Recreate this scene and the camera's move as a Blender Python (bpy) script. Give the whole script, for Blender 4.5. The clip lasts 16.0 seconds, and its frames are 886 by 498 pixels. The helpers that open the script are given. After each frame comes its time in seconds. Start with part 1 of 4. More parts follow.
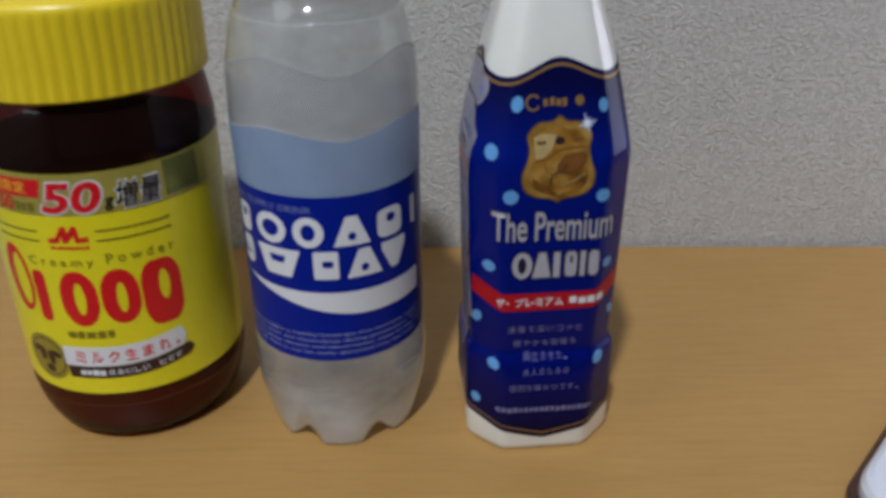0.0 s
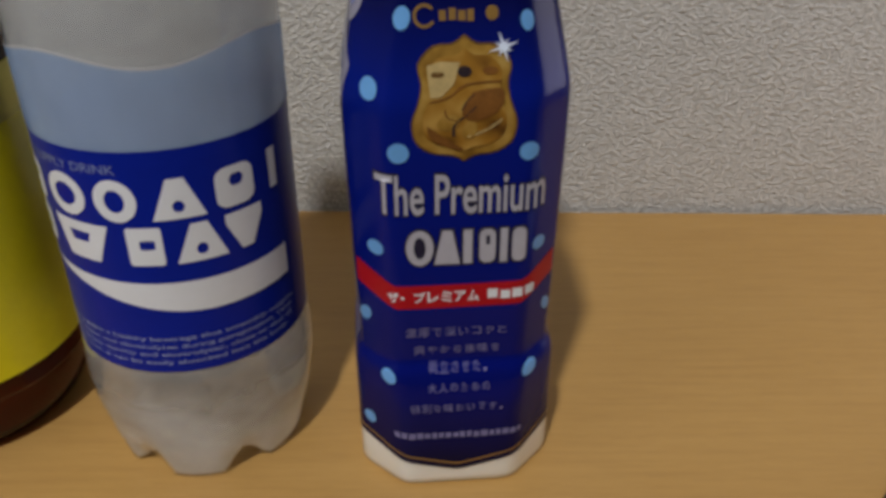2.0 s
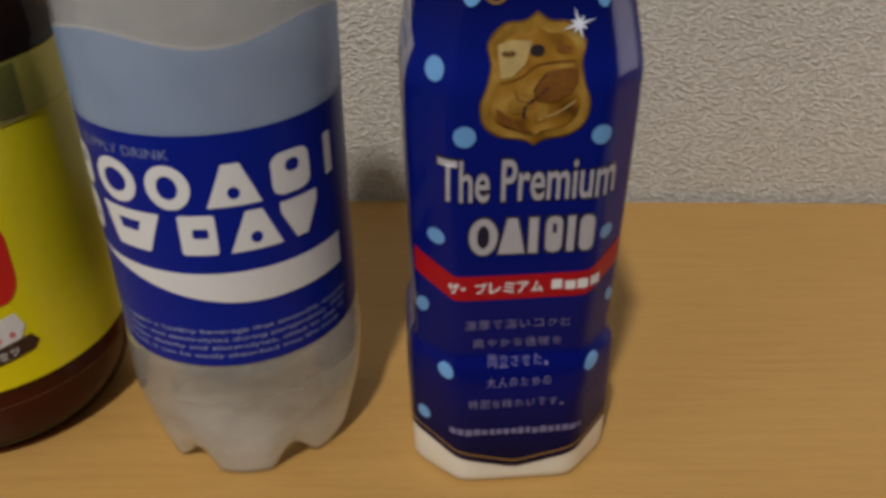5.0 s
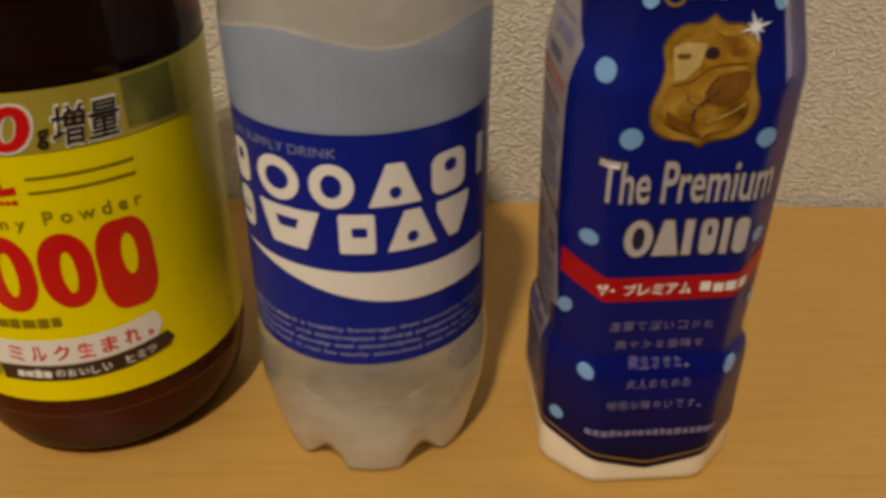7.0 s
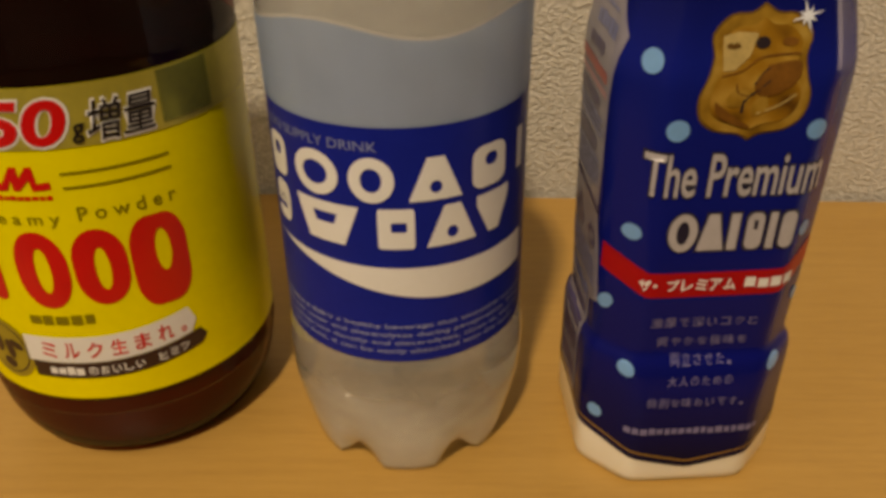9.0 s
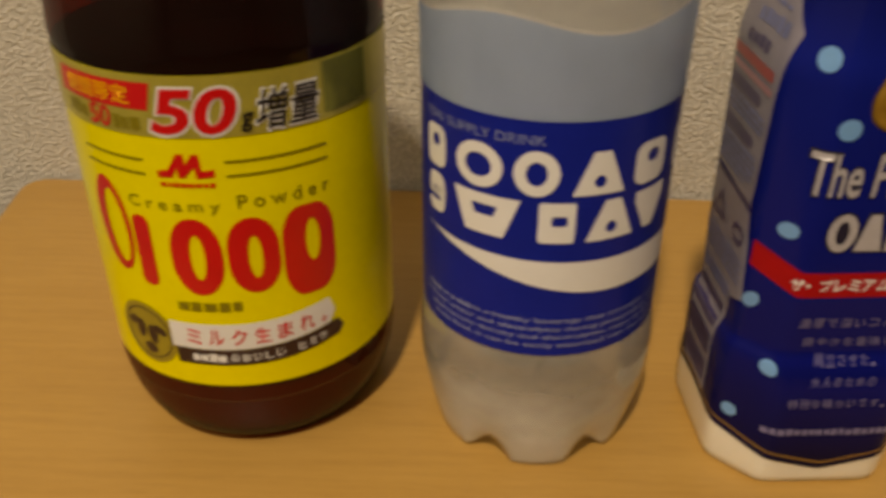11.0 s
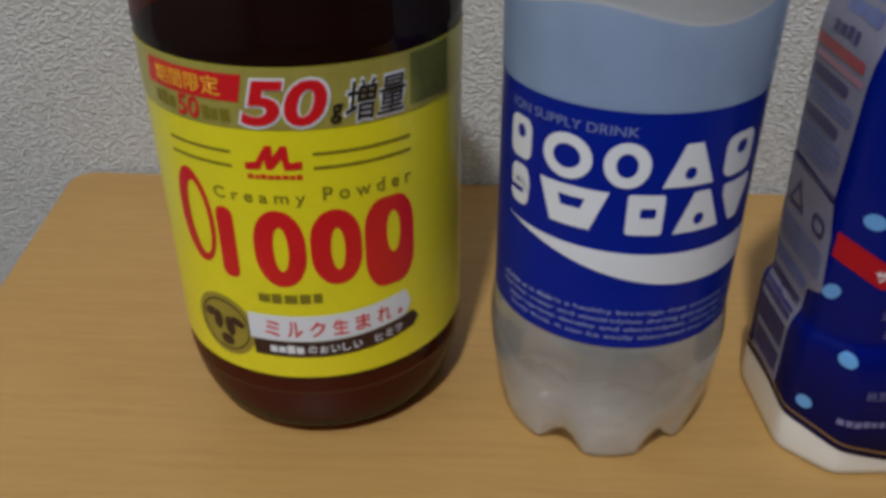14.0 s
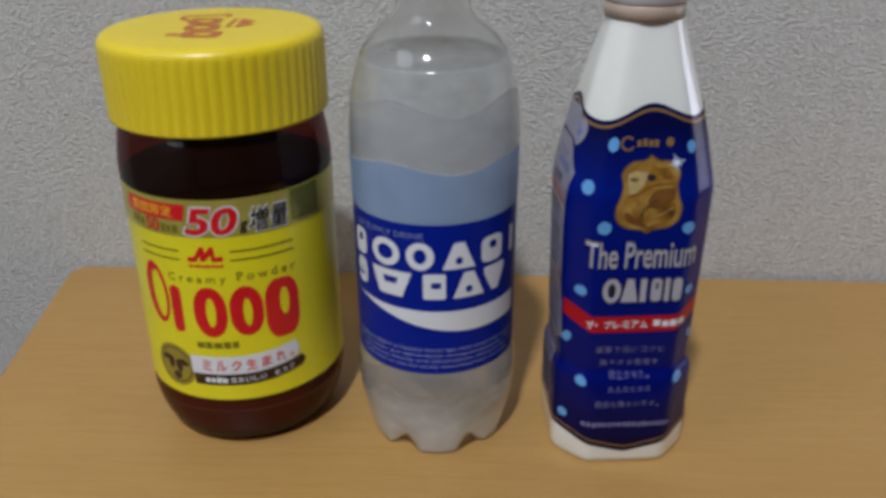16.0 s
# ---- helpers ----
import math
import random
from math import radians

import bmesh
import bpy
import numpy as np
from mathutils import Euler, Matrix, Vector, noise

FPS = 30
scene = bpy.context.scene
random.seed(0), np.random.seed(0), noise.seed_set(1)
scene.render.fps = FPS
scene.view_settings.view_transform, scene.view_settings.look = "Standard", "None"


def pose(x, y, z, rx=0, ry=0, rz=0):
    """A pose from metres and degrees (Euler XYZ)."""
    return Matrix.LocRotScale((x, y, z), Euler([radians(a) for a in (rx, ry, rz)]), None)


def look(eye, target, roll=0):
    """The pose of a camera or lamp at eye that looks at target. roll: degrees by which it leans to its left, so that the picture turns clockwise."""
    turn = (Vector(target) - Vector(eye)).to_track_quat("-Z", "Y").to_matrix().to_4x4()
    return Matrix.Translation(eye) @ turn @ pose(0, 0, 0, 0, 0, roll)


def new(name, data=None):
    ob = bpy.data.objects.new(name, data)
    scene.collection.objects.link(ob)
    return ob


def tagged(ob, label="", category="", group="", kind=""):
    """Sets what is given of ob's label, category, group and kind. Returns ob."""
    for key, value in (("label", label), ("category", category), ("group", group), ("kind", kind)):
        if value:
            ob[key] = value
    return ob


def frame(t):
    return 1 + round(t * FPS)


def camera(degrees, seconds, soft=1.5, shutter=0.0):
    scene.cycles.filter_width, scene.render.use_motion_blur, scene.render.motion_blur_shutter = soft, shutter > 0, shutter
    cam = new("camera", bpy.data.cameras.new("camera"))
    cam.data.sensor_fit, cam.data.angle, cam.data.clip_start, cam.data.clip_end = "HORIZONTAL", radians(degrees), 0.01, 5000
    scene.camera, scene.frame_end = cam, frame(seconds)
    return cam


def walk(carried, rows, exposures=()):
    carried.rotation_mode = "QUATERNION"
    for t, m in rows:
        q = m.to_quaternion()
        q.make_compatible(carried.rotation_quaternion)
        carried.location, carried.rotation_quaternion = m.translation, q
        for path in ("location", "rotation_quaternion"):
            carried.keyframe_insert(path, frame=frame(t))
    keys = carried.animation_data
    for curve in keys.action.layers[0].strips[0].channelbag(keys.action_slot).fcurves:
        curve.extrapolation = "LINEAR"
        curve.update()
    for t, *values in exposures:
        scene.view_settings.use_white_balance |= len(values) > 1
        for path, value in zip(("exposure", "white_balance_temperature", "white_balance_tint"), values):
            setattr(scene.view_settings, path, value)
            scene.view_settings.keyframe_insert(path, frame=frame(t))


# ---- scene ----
cam = camera(54.0, 16.0, soft=3.8, shutter=0.5)
METRES, EYE, TILT, LEAN, TURN = 0.362, 0.227, 0.0, 0.0, 0.0
ROWS = [
    (0.0, 0.0, 0.0, 0.0, -0.24, -27.94, 0.46),
    (0.5, 0.0296, 0.082, -0.0388, -0.26, -29.4, 0.74),
    (1.0, 0.0738, 0.1338, -0.0566, -0.52, -29.43, 0.74),
    (1.5, 0.0985, 0.1857, -0.0821, 0.0, -30.46, 0.66),
    (2.0, 0.0906, 0.2109, -0.0948, -0.19, -31.03, 0.1),
    (2.5, 0.0937, 0.2247, -0.1016, -0.19, -31.03, 0.41),
    (3.0, 0.0946, 0.231, -0.1062, -0.01, -31.34, 0.58),
    (5.5, 0.026, 0.232, -0.1102, 0.5, -31.53, 0.21),
    (6.0, -0.0026, 0.2309, -0.1076, 0.83, -31.36, 0.09),
    (6.5, -0.0173, 0.2295, -0.1063, 0.76, -31.42, 0.08),
    (7.0, -0.0461, 0.2289, -0.1094, 0.91, -31.43, 0.08),
    (7.5, -0.0682, 0.2343, -0.1123, 1.35, -31.53, 0.34),
    (8.0, -0.0647, 0.2366, -0.1129, 1.28, -31.6, 0.37),
    (10.5, -0.0906, 0.2342, -0.1196, 2.13, -31.63, 0.42),
    (11.0, -0.1598, 0.2278, -0.1185, 2.88, -31.5, -0.02),
    (11.5, -0.2035, 0.2262, -0.1204, 2.94, -31.59, -0.28),
    (12.0, -0.2074, 0.227, -0.1185, 2.96, -31.72, -0.24),
    (12.5, -0.2141, 0.2289, -0.1208, 3.05, -31.79, -0.14),
    (13.0, -0.2202, 0.231, -0.1254, 3.1, -31.96, -0.28),
    (13.5, -0.2188, 0.2327, -0.1263, 3.03, -32.02, -0.23),
    (14.0, -0.2132, 0.2238, -0.1201, 3.2, -31.84, 0.11),
    (14.5, -0.168, 0.1601, -0.0827, 3.02, -30.29, 0.63),
    (15.0, -0.1254, 0.0753, -0.0476, 2.46, -28.74, 0.02),
    (15.5, -0.09, -0.0154, 0.0008, 2.4, -26.74, 0.24),
    (16.0, -0.0696, -0.0829, 0.0326, 2.1, -25.72, 0.36),
]
EXPOSURES = [(0.0, 0.0, 5800, 10), (1.0, 0.0, 5800, 10), (2.0, 0.0, 6500, 11), (3.0, 0.0, 6800, 11), (5.5, 0.0, 7300, 12), (6.0, 0.0, 8900, 13), (6.5, 0.0, 9600, 14), (7.5, 0.05, 11200, 15), (8.2, 0.05, 12000, 15), (10.5, 0.05, 13000, 15),
             (11.0, 0.05, 11600, 14), (11.5, -0.08, 6250, 10), (12.0, -0.14, 6200, 10), (13.0, -0.17, 5900, 10), (14.5, 0.0, 6000, 10), (15.0, 0.0, 7000, 14), (15.5, 0.0, 6400, 12), (16.0, 0.05, 5850, 10)]
walk(cam, [(t, pose(0, 0, EYE, TILT, LEAN, TURN) @ pose(METRES * x, METRES * y, METRES * z, 90 + pitch, roll, yaw)) for t, x, y, z, yaw, pitch, roll in ROWS], EXPOSURES)

# ---- light ----
world = bpy.data.worlds.new("room_dark")
world.use_nodes = True
world.node_tree.nodes["Background"].inputs[0].default_value = (0.9, 0.95, 1.0, 1)
world.node_tree.nodes["Background"].inputs[1].default_value = 0.01
scene.world = world


def area_lamp(name, eye, target, size, watts, color, shape="DISK"):
    data = bpy.data.lights.new(name, "AREA")
    data.shape, data.size, data.energy, data.color = shape, size, watts, color
    ob = new(name, data)
    ob.matrix_world = look(eye, target)
    return ob


# the ceiling lamp behind the camera, an added wide dim fill by the left wall, and an unseen bright screen standing
# beyond the table's right end
area_lamp("ceiling_lamp", (-0.235, -0.62, 1.56), (-0.235, -0.50, 0.0), 0.10, 24.2, (0.985, 0.97, 0.97))
area_lamp("side_lamp", (-0.98, -0.25, 1.15), (-0.15, 0.35, 0.05), 0.9, 3.8, (1.0, 0.99, 1.0))
screen_light = area_lamp("screen_light", (0.44, 0.368, 0.14), (0.05, 0.368, 0.14), 0.11, 0.20, (0.95, 0.90, 1.0), "RECTANGLE")
screen_light.data.size_y = 0.20


# ---- materials ----
class Nodes:
    """A small helper that wires one node material."""

    def __init__(self, name):
        self.mat = bpy.data.materials.new(name)
        self.mat.use_nodes = True
        self.tree = self.mat.node_tree
        self.bsdf = self.tree.nodes["Principled BSDF"]
        self.out = self.tree.nodes["Material Output"]

    def add(self, kind, **values):
        node = self.tree.nodes.new(kind)
        for key, value in values.items():
            key = key.replace("_", " ")
            node.inputs[key[0].upper() + key[1:]].default_value = value
        return node

    def link(self, a, b):
        self.tree.links.new(a, b)

    def noise(self, scale, detail=3.0, stretch=(1, 1, 1), rough=0.55):
        co = self.add("ShaderNodeTexCoord")
        m = self.add("ShaderNodeMapping", Scale=stretch)
        n = self.add("ShaderNodeTexNoise", Scale=scale, Detail=detail, Roughness=rough)
        self.link(co.outputs["Object"], m.inputs["Vector"])
        self.link(m.outputs["Vector"], n.inputs["Vector"])
        return n.outputs["Fac"]

    def ramp(self, fac, *stops):
        r = self.tree.nodes.new("ShaderNodeValToRGB")
        els = r.color_ramp.elements
        while len(els) < len(stops):
            els.new(0.5)
        for e, (p, c) in zip(els, stops):
            e.position, e.color = p, (*c, 1)
        self.link(fac, r.inputs["Fac"])
        return r.outputs["Color"]

    def mix(self, fac, a, b, mode="MIX"):
        n = self.tree.nodes.new("ShaderNodeMix")
        n.data_type, n.blend_type = "RGBA", mode
        for i, v in ((0, fac), (6, a), (7, b)):
            if isinstance(v, (int, float)):
                n.inputs[i].default_value = v
            elif isinstance(v, tuple):
                n.inputs[i].default_value = (*v, 1)
            else:
                self.link(v, n.inputs[i])
        return n.outputs[2]

    def bump(self, height, strength, distance):
        b = self.add("ShaderNodeBump", Strength=strength, Distance=distance)
        self.link(height, b.inputs["Height"])
        return b.outputs["Normal"]

    def math(self, op, a, b):
        n = self.tree.nodes.new("ShaderNodeMath")
        n.operation = op
        for i, v in ((0, a), (1, b)):
            if isinstance(v, (int, float)):
                n.inputs[i].default_value = v
            else:
                self.link(v, n.inputs[i])
        return n.outputs[0]


def plain(name, color, rough=0.4, metal=0.0, coat=0.0, vary=0.12, scale=120.0, bump=0.0, sss=0.0, spec=0.5):
    """Paint, print or plastic, with a faint mottling at two scales."""
    n = Nodes(name)
    dark = tuple(c * (1 - vary) for c in color)
    lite = tuple(min(1, c * (1 + vary * 0.6)) for c in color)
    both = n.math("ADD", n.math("MULTIPLY", n.noise(scale), 0.6), n.math("MULTIPLY", n.noise(scale * 7), 0.4))
    n.link(n.ramp(both, (0.3, dark), (0.7, lite)), n.bsdf.inputs["Base Color"])
    n.bsdf.inputs["Roughness"].default_value = rough
    n.bsdf.inputs["Metallic"].default_value = metal
    n.bsdf.inputs["Specular IOR Level"].default_value = spec
    n.bsdf.inputs["Coat Weight"].default_value = coat
    n.bsdf.inputs["Coat Roughness"].default_value = 0.08
    if bump:
        n.link(n.bump(n.noise(scale * 4), bump, 0.0004), n.bsdf.inputs["Normal"])
    if sss:
        n.bsdf.inputs["Subsurface Weight"].default_value = sss
        n.bsdf.inputs["Subsurface Radius"].default_value = (0.012, 0.010, 0.008)
        n.bsdf.inputs["Subsurface Scale"].default_value = 0.5
    return n.mat


def wallpaper():
    n = Nodes("wallpaper")
    co = n.add("ShaderNodeTexCoord")
    m = n.add("ShaderNodeMapping", Scale=(1, 1, 1.7))
    v = n.add("ShaderNodeTexVoronoi", Scale=500.0)
    v.feature = "SMOOTH_F1"
    v.inputs["Smoothness"].default_value = 0.6
    n.link(co.outputs["Object"], m.inputs["Vector"]), n.link(m.outputs["Vector"], v.inputs["Vector"])
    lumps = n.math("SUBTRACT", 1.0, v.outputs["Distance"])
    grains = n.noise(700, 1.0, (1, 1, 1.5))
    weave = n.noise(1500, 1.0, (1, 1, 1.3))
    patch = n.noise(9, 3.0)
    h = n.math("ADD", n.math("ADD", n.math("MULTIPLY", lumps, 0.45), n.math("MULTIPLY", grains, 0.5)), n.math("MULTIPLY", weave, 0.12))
    # shading of the relief put into the colour: hollows darker, bumps lighter
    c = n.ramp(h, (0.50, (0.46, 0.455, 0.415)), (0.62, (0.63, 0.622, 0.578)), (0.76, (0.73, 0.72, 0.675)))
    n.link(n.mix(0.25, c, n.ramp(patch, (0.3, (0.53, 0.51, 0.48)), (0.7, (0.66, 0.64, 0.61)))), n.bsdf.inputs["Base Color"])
    n.link(n.bump(h, 1.0, 0.0019), n.bsdf.inputs["Normal"])
    n.bsdf.inputs["Roughness"].default_value = 0.85
    return n.mat


def laminate():
    n = Nodes("beech_laminate")
    grain = n.noise(26, 5.0, (1.0, 16, 16), 0.62)
    fine = n.noise(60, 4.0, (2.2, 34, 34), 0.7)
    flecks = n.noise(90, 2.0, (2.5, 9, 9))
    broad = n.noise(5, 3.0, (0.6, 3, 1))
    g = n.math("ADD", n.math("MULTIPLY", grain, 0.55), n.math("MULTIPLY", fine, 0.45))
    c = n.ramp(g, (0.34, (0.345, 0.188, 0.051)), (0.5, (0.425, 0.246, 0.068)), (0.68, (0.485, 0.290, 0.088)))
    c = n.mix(n.math("MULTIPLY", flecks, 0.22), c, (0.37, 0.195, 0.058))
    c = n.mix(0.28, c, n.ramp(broad, (0.3, (0.38, 0.207, 0.062)), (0.7, (0.48, 0.290, 0.098))))
    n.link(c, n.bsdf.inputs["Base Color"])
    n.link(n.bump(fine, 0.12, 0.0004), n.bsdf.inputs["Normal"])
    n.link(n.ramp(n.noise(40), (0.3, (0.36,) * 3), (0.7, (0.46,) * 3)), n.bsdf.inputs["Roughness"])
    return n.mat


def clear_shell(name, tint, gloss_rough=0.03, gain=1.0, haze=0.0, haze_color=(0.7, 0.7, 0.68)):
    """A thin transparent wall: tinted see-through with gloss that grows towards the rim, and a little haze."""
    n = Nodes(name)
    t = n.add("ShaderNodeBsdfTransparent", Color=(*tint, 1))
    g = n.add("ShaderNodeBsdfGlossy", Color=(1, 1, 1, 1), Roughness=gloss_rough)
    d = n.add("ShaderNodeBsdfDiffuse", Color=(*haze_color, 1))
    f = n.add("ShaderNodeLayerWeight")
    h = n.add("ShaderNodeMixShader", Fac=haze)
    m = n.add("ShaderNodeMixShader")
    n.link(t.outputs[0], h.inputs[1]), n.link(d.outputs[0], h.inputs[2])
    n.link(n.math("ADD", 0.04 * gain, n.math("MULTIPLY", n.math("POWER", f.outputs["Facing"], 4.0), 0.55 * gain)), m.inputs[0])
    n.link(h.outputs[0], m.inputs[1]), n.link(g.outputs[0], m.inputs[2])
    n.link(m.outputs[0], n.out.inputs["Surface"])
    return n.mat


def cloudy_liquid():
    n = Nodes("cloudy_drink")
    # uneven mottle stands in for bright refracted patches inside the drink
    mottle = n.math("ADD", n.math("MULTIPLY", n.noise(34, 2.0, (1, 1, 2.2)), 0.5), n.math("MULTIPLY", n.noise(130, 2.0, (1, 1, 1.4)), 0.5))
    ripple = n.bump(n.noise(75, 2.0, (1, 1, 1.6)), 0.5, 0.004)
    r = n.add("ShaderNodeBsdfRefraction", Color=(0.97, 0.97, 0.95, 1), Roughness=0.12, IOR=1.25)
    d = n.add("ShaderNodeBsdfDiffuse", Color=(0.92, 0.95, 0.96, 1))
    s = n.add("ShaderNodeBsdfTranslucent", Color=(0.98, 0.98, 0.97, 1))
    t = n.add("ShaderNodeBsdfTransparent", Color=(0.99, 0.99, 0.985, 1))
    g = n.add("ShaderNodeBsdfGlossy", Color=(1, 1, 1, 1), Roughness=0.16)
    a = n.add("ShaderNodeMixShader", Fac=0.42)
    b = n.add("ShaderNodeMixShader", Fac=0.55)
    c = n.add("ShaderNodeMixShader")
    e = n.add("ShaderNodeMixShader", Fac=0.06)
    n.link(ripple, g.inputs["Normal"])
    co = n.add("ShaderNodeTexCoord")
    sep = n.add("ShaderNodeSeparateXYZ")
    n.link(co.outputs["Object"], sep.inputs[0])
    # diffuse share varies by height, standing in for light guided through the drink
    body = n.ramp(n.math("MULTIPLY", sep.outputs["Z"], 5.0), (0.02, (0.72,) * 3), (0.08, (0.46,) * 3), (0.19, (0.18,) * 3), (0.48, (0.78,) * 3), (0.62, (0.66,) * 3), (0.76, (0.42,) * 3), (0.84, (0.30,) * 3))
    n.link(n.math("ADD", body, n.math("MULTIPLY", n.math("SUBTRACT", mottle, 0.5), 0.45)), c.inputs[0])
    n.link(d.outputs[0], a.inputs[1]), n.link(s.outputs[0], a.inputs[2])
    n.link(r.outputs[0], b.inputs[1]), n.link(t.outputs[0], b.inputs[2])
    n.link(b.outputs[0], c.inputs[1]), n.link(a.outputs[0], c.inputs[2])
    n.link(c.outputs[0], e.inputs[1]), n.link(g.outputs[0], e.inputs[2])
    n.link(e.outputs[0], n.out.inputs["Surface"])
    return n.mat


def tinted_film(name, color, cover):
    """Translucent ink on clear film."""
    n = Nodes(name)
    t = n.add("ShaderNodeBsdfTransparent", Color=(*[0.78 + 0.22 * c for c in color], 1))
    d = n.add("ShaderNodeBsdfDiffuse")
    n.link(n.ramp(n.noise(70, 2.0, (1, 1, 0.7)), (0.3, tuple(c * 0.86 for c in color)), (0.7, color)), d.inputs["Color"])
    m = n.add("ShaderNodeMixShader", Fac=cover)
    n.link(t.outputs[0], m.inputs[1]), n.link(d.outputs[0], m.inputs[2])
    n.link(m.outputs[0], n.out.inputs["Surface"])
    return n.mat


def gold_badge(name, scale, dark, mid, lite, lo, hi):
    """Embossed gold print, cloudy from dark to light."""
    n = Nodes(name)
    f = n.noise(scale, 2.0)
    n.link(n.ramp(f, (lo, dark), ((lo + hi) / 2, mid), (hi, lite)), n.bsdf.inputs["Base Color"])
    n.bsdf.inputs["Metallic"].default_value = 0.3
    n.bsdf.inputs["Roughness"].default_value = 0.4
    n.link(n.bump(f, 0.5, 0.001), n.bsdf.inputs["Normal"])
    return n.mat


def graded_film():
    """Blue shrink film, its colour running into dark navy near both edges."""
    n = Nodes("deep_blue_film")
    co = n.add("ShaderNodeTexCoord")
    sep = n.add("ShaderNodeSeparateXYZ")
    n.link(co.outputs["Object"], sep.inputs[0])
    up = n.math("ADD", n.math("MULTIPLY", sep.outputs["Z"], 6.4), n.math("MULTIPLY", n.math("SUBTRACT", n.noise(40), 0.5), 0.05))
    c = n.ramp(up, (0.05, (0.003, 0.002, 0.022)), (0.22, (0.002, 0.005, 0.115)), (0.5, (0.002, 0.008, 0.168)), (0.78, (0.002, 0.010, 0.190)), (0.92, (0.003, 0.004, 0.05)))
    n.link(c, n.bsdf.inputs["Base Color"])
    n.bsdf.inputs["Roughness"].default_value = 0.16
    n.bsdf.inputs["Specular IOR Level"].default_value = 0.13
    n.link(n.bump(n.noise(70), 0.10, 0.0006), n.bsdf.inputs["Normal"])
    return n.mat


WALL, WOOD = wallpaper(), laminate()
PLASTER = plain("ceiling_plaster", (0.36, 0.35, 0.33), 0.9, vary=0.06, scale=6)
FLOORING = plain("floor_boards", (0.20, 0.125, 0.07), 0.5, vary=0.25, scale=8)
YELLOW_CAP = plain("yellow_plastic", (0.77, 0.585, 0.010), 0.34, vary=0.05, scale=60, bump=0.05)
YELLOW = plain("yellow_label_paper", (0.82, 0.735, 0.005), 0.33, coat=0.3, vary=0.06, scale=50)
FOIL = plain("gold_foil_strip", (0.56, 0.50, 0.10), 0.30, metal=0.45, vary=0.18, scale=60)
FOIL_DARK = plain("green_gold_foil", (0.24, 0.25, 0.05), 0.25, metal=0.5, vary=0.25, scale=70)
RED = plain("red_ink", (0.65, 0.006, 0.012), 0.35, coat=0.2, vary=0.08)
ORANGE = plain("orange_ink", (0.85, 0.38, 0.02), 0.4)
OLIVE = plain("olive_ink", (0.22, 0.18, 0.01), 0.4)
BLACK = plain("black_ink", (0.016, 0.010, 0.010), 0.35)
BROWN_INK = plain("brown_ink", (0.035, 0.012, 0.010), 0.35)
WHITE_INK = plain("white_ink", (0.75, 0.78, 0.81), 0.4, vary=0.04)
BLUE = plain("royal_blue_ink", (0.003, 0.015, 0.27), 0.32, vary=0.10, spec=0.12)
PALE_BLUE = plain("pale_blue_ink", (0.20, 0.25, 0.48), 0.4)
SMALL_PRINT = plain("faint_blue_print", (0.26, 0.31, 0.54), 0.4)
NAVY = graded_film()
SKY_DOT = plain("light_blue_ink", (0.14, 0.37, 0.72), 0.3, vary=0.1)
MUTED = plain("muted_violet_ink", (0.17, 0.165, 0.34), 0.35, vary=0.2)
SILVER_INK = plain("silver_ink", (0.47, 0.47, 0.53), 0.35, metal=0.1, vary=0.15, scale=200)
DARK_EDGE = plain("dark_navy_shadow_ink", (0.010, 0.010, 0.035), 0.3)
BAND_RED = plain("band_red_ink", (0.42, 0.008, 0.014), 0.3, spec=0.15)
GOLD_INK = plain("gold_ink", (0.34, 0.20, 0.05), 0.35, metal=0.3)
# white panel darkened in its colour to stand in for its shaded side
PANEL = plain("shaded_white_film", (0.27, 0.265, 0.34), 0.25, spec=0.2, vary=0.12)
PANEL_INK = plain("dark_violet_ink", (0.045, 0.035, 0.14), 0.35, vary=0.2)
PANEL_BLUE = plain("slate_blue_ink", (0.15, 0.19, 0.42), 0.35, vary=0.25)
PANEL_RED = plain("panel_red_ink", (0.42, 0.06, 0.07), 0.35)
PANEL_PINK = plain("panel_pink_ink", (0.45, 0.22, 0.27), 0.35)
MILK = plain("milk_white_plastic", (0.80, 0.80, 0.74), 0.12, coat=0.8, vary=0.03, sss=0.3)
CAP_WHITE = plain("white_cap_plastic", (0.80, 0.78, 0.82), 0.3, vary=0.04)
RING_TAN = plain("tan_seal_film", (0.46, 0.36, 0.28), 0.3, vary=0.15)
BADGE = gold_badge("antique_gold", 150, (0.20, 0.098, 0.012), (0.42, 0.24, 0.04), (0.58, 0.38, 0.10), 0.3, 0.75)
BADGE_FIELD = gold_badge("mottled_gold", 95, (0.10, 0.038, 0.006), (0.38, 0.185, 0.022), (0.60, 0.37, 0.085), 0.32, 0.70)
BADGE_LIGHT = plain("light_gold", (0.60, 0.45, 0.19), 0.4, metal=0.2, vary=0.25, scale=160)
BADGE_BROWN = plain("red_brown_gold", (0.22, 0.09, 0.018), 0.4, metal=0.2, vary=0.35, scale=200)
BADGE_INK = plain("badge_dark_ink", (0.022, 0.014, 0.020), 0.4)
BADGE_DARK = plain("dark_gold", (0.17, 0.085, 0.02), 0.4, metal=0.2, vary=0.3, scale=160)
STAR = plain("white_sparkle_ink", (0.72, 0.80, 0.92), 0.3)
EMBLEM = plain("gold_emblem_ink", (0.34, 0.27, 0.03), 0.4)
AMBER = clear_shell("amber_glass", (0.30, 0.065, 0.032), 0.05, 0.6, 0.014, (0.55, 0.18, 0.12))
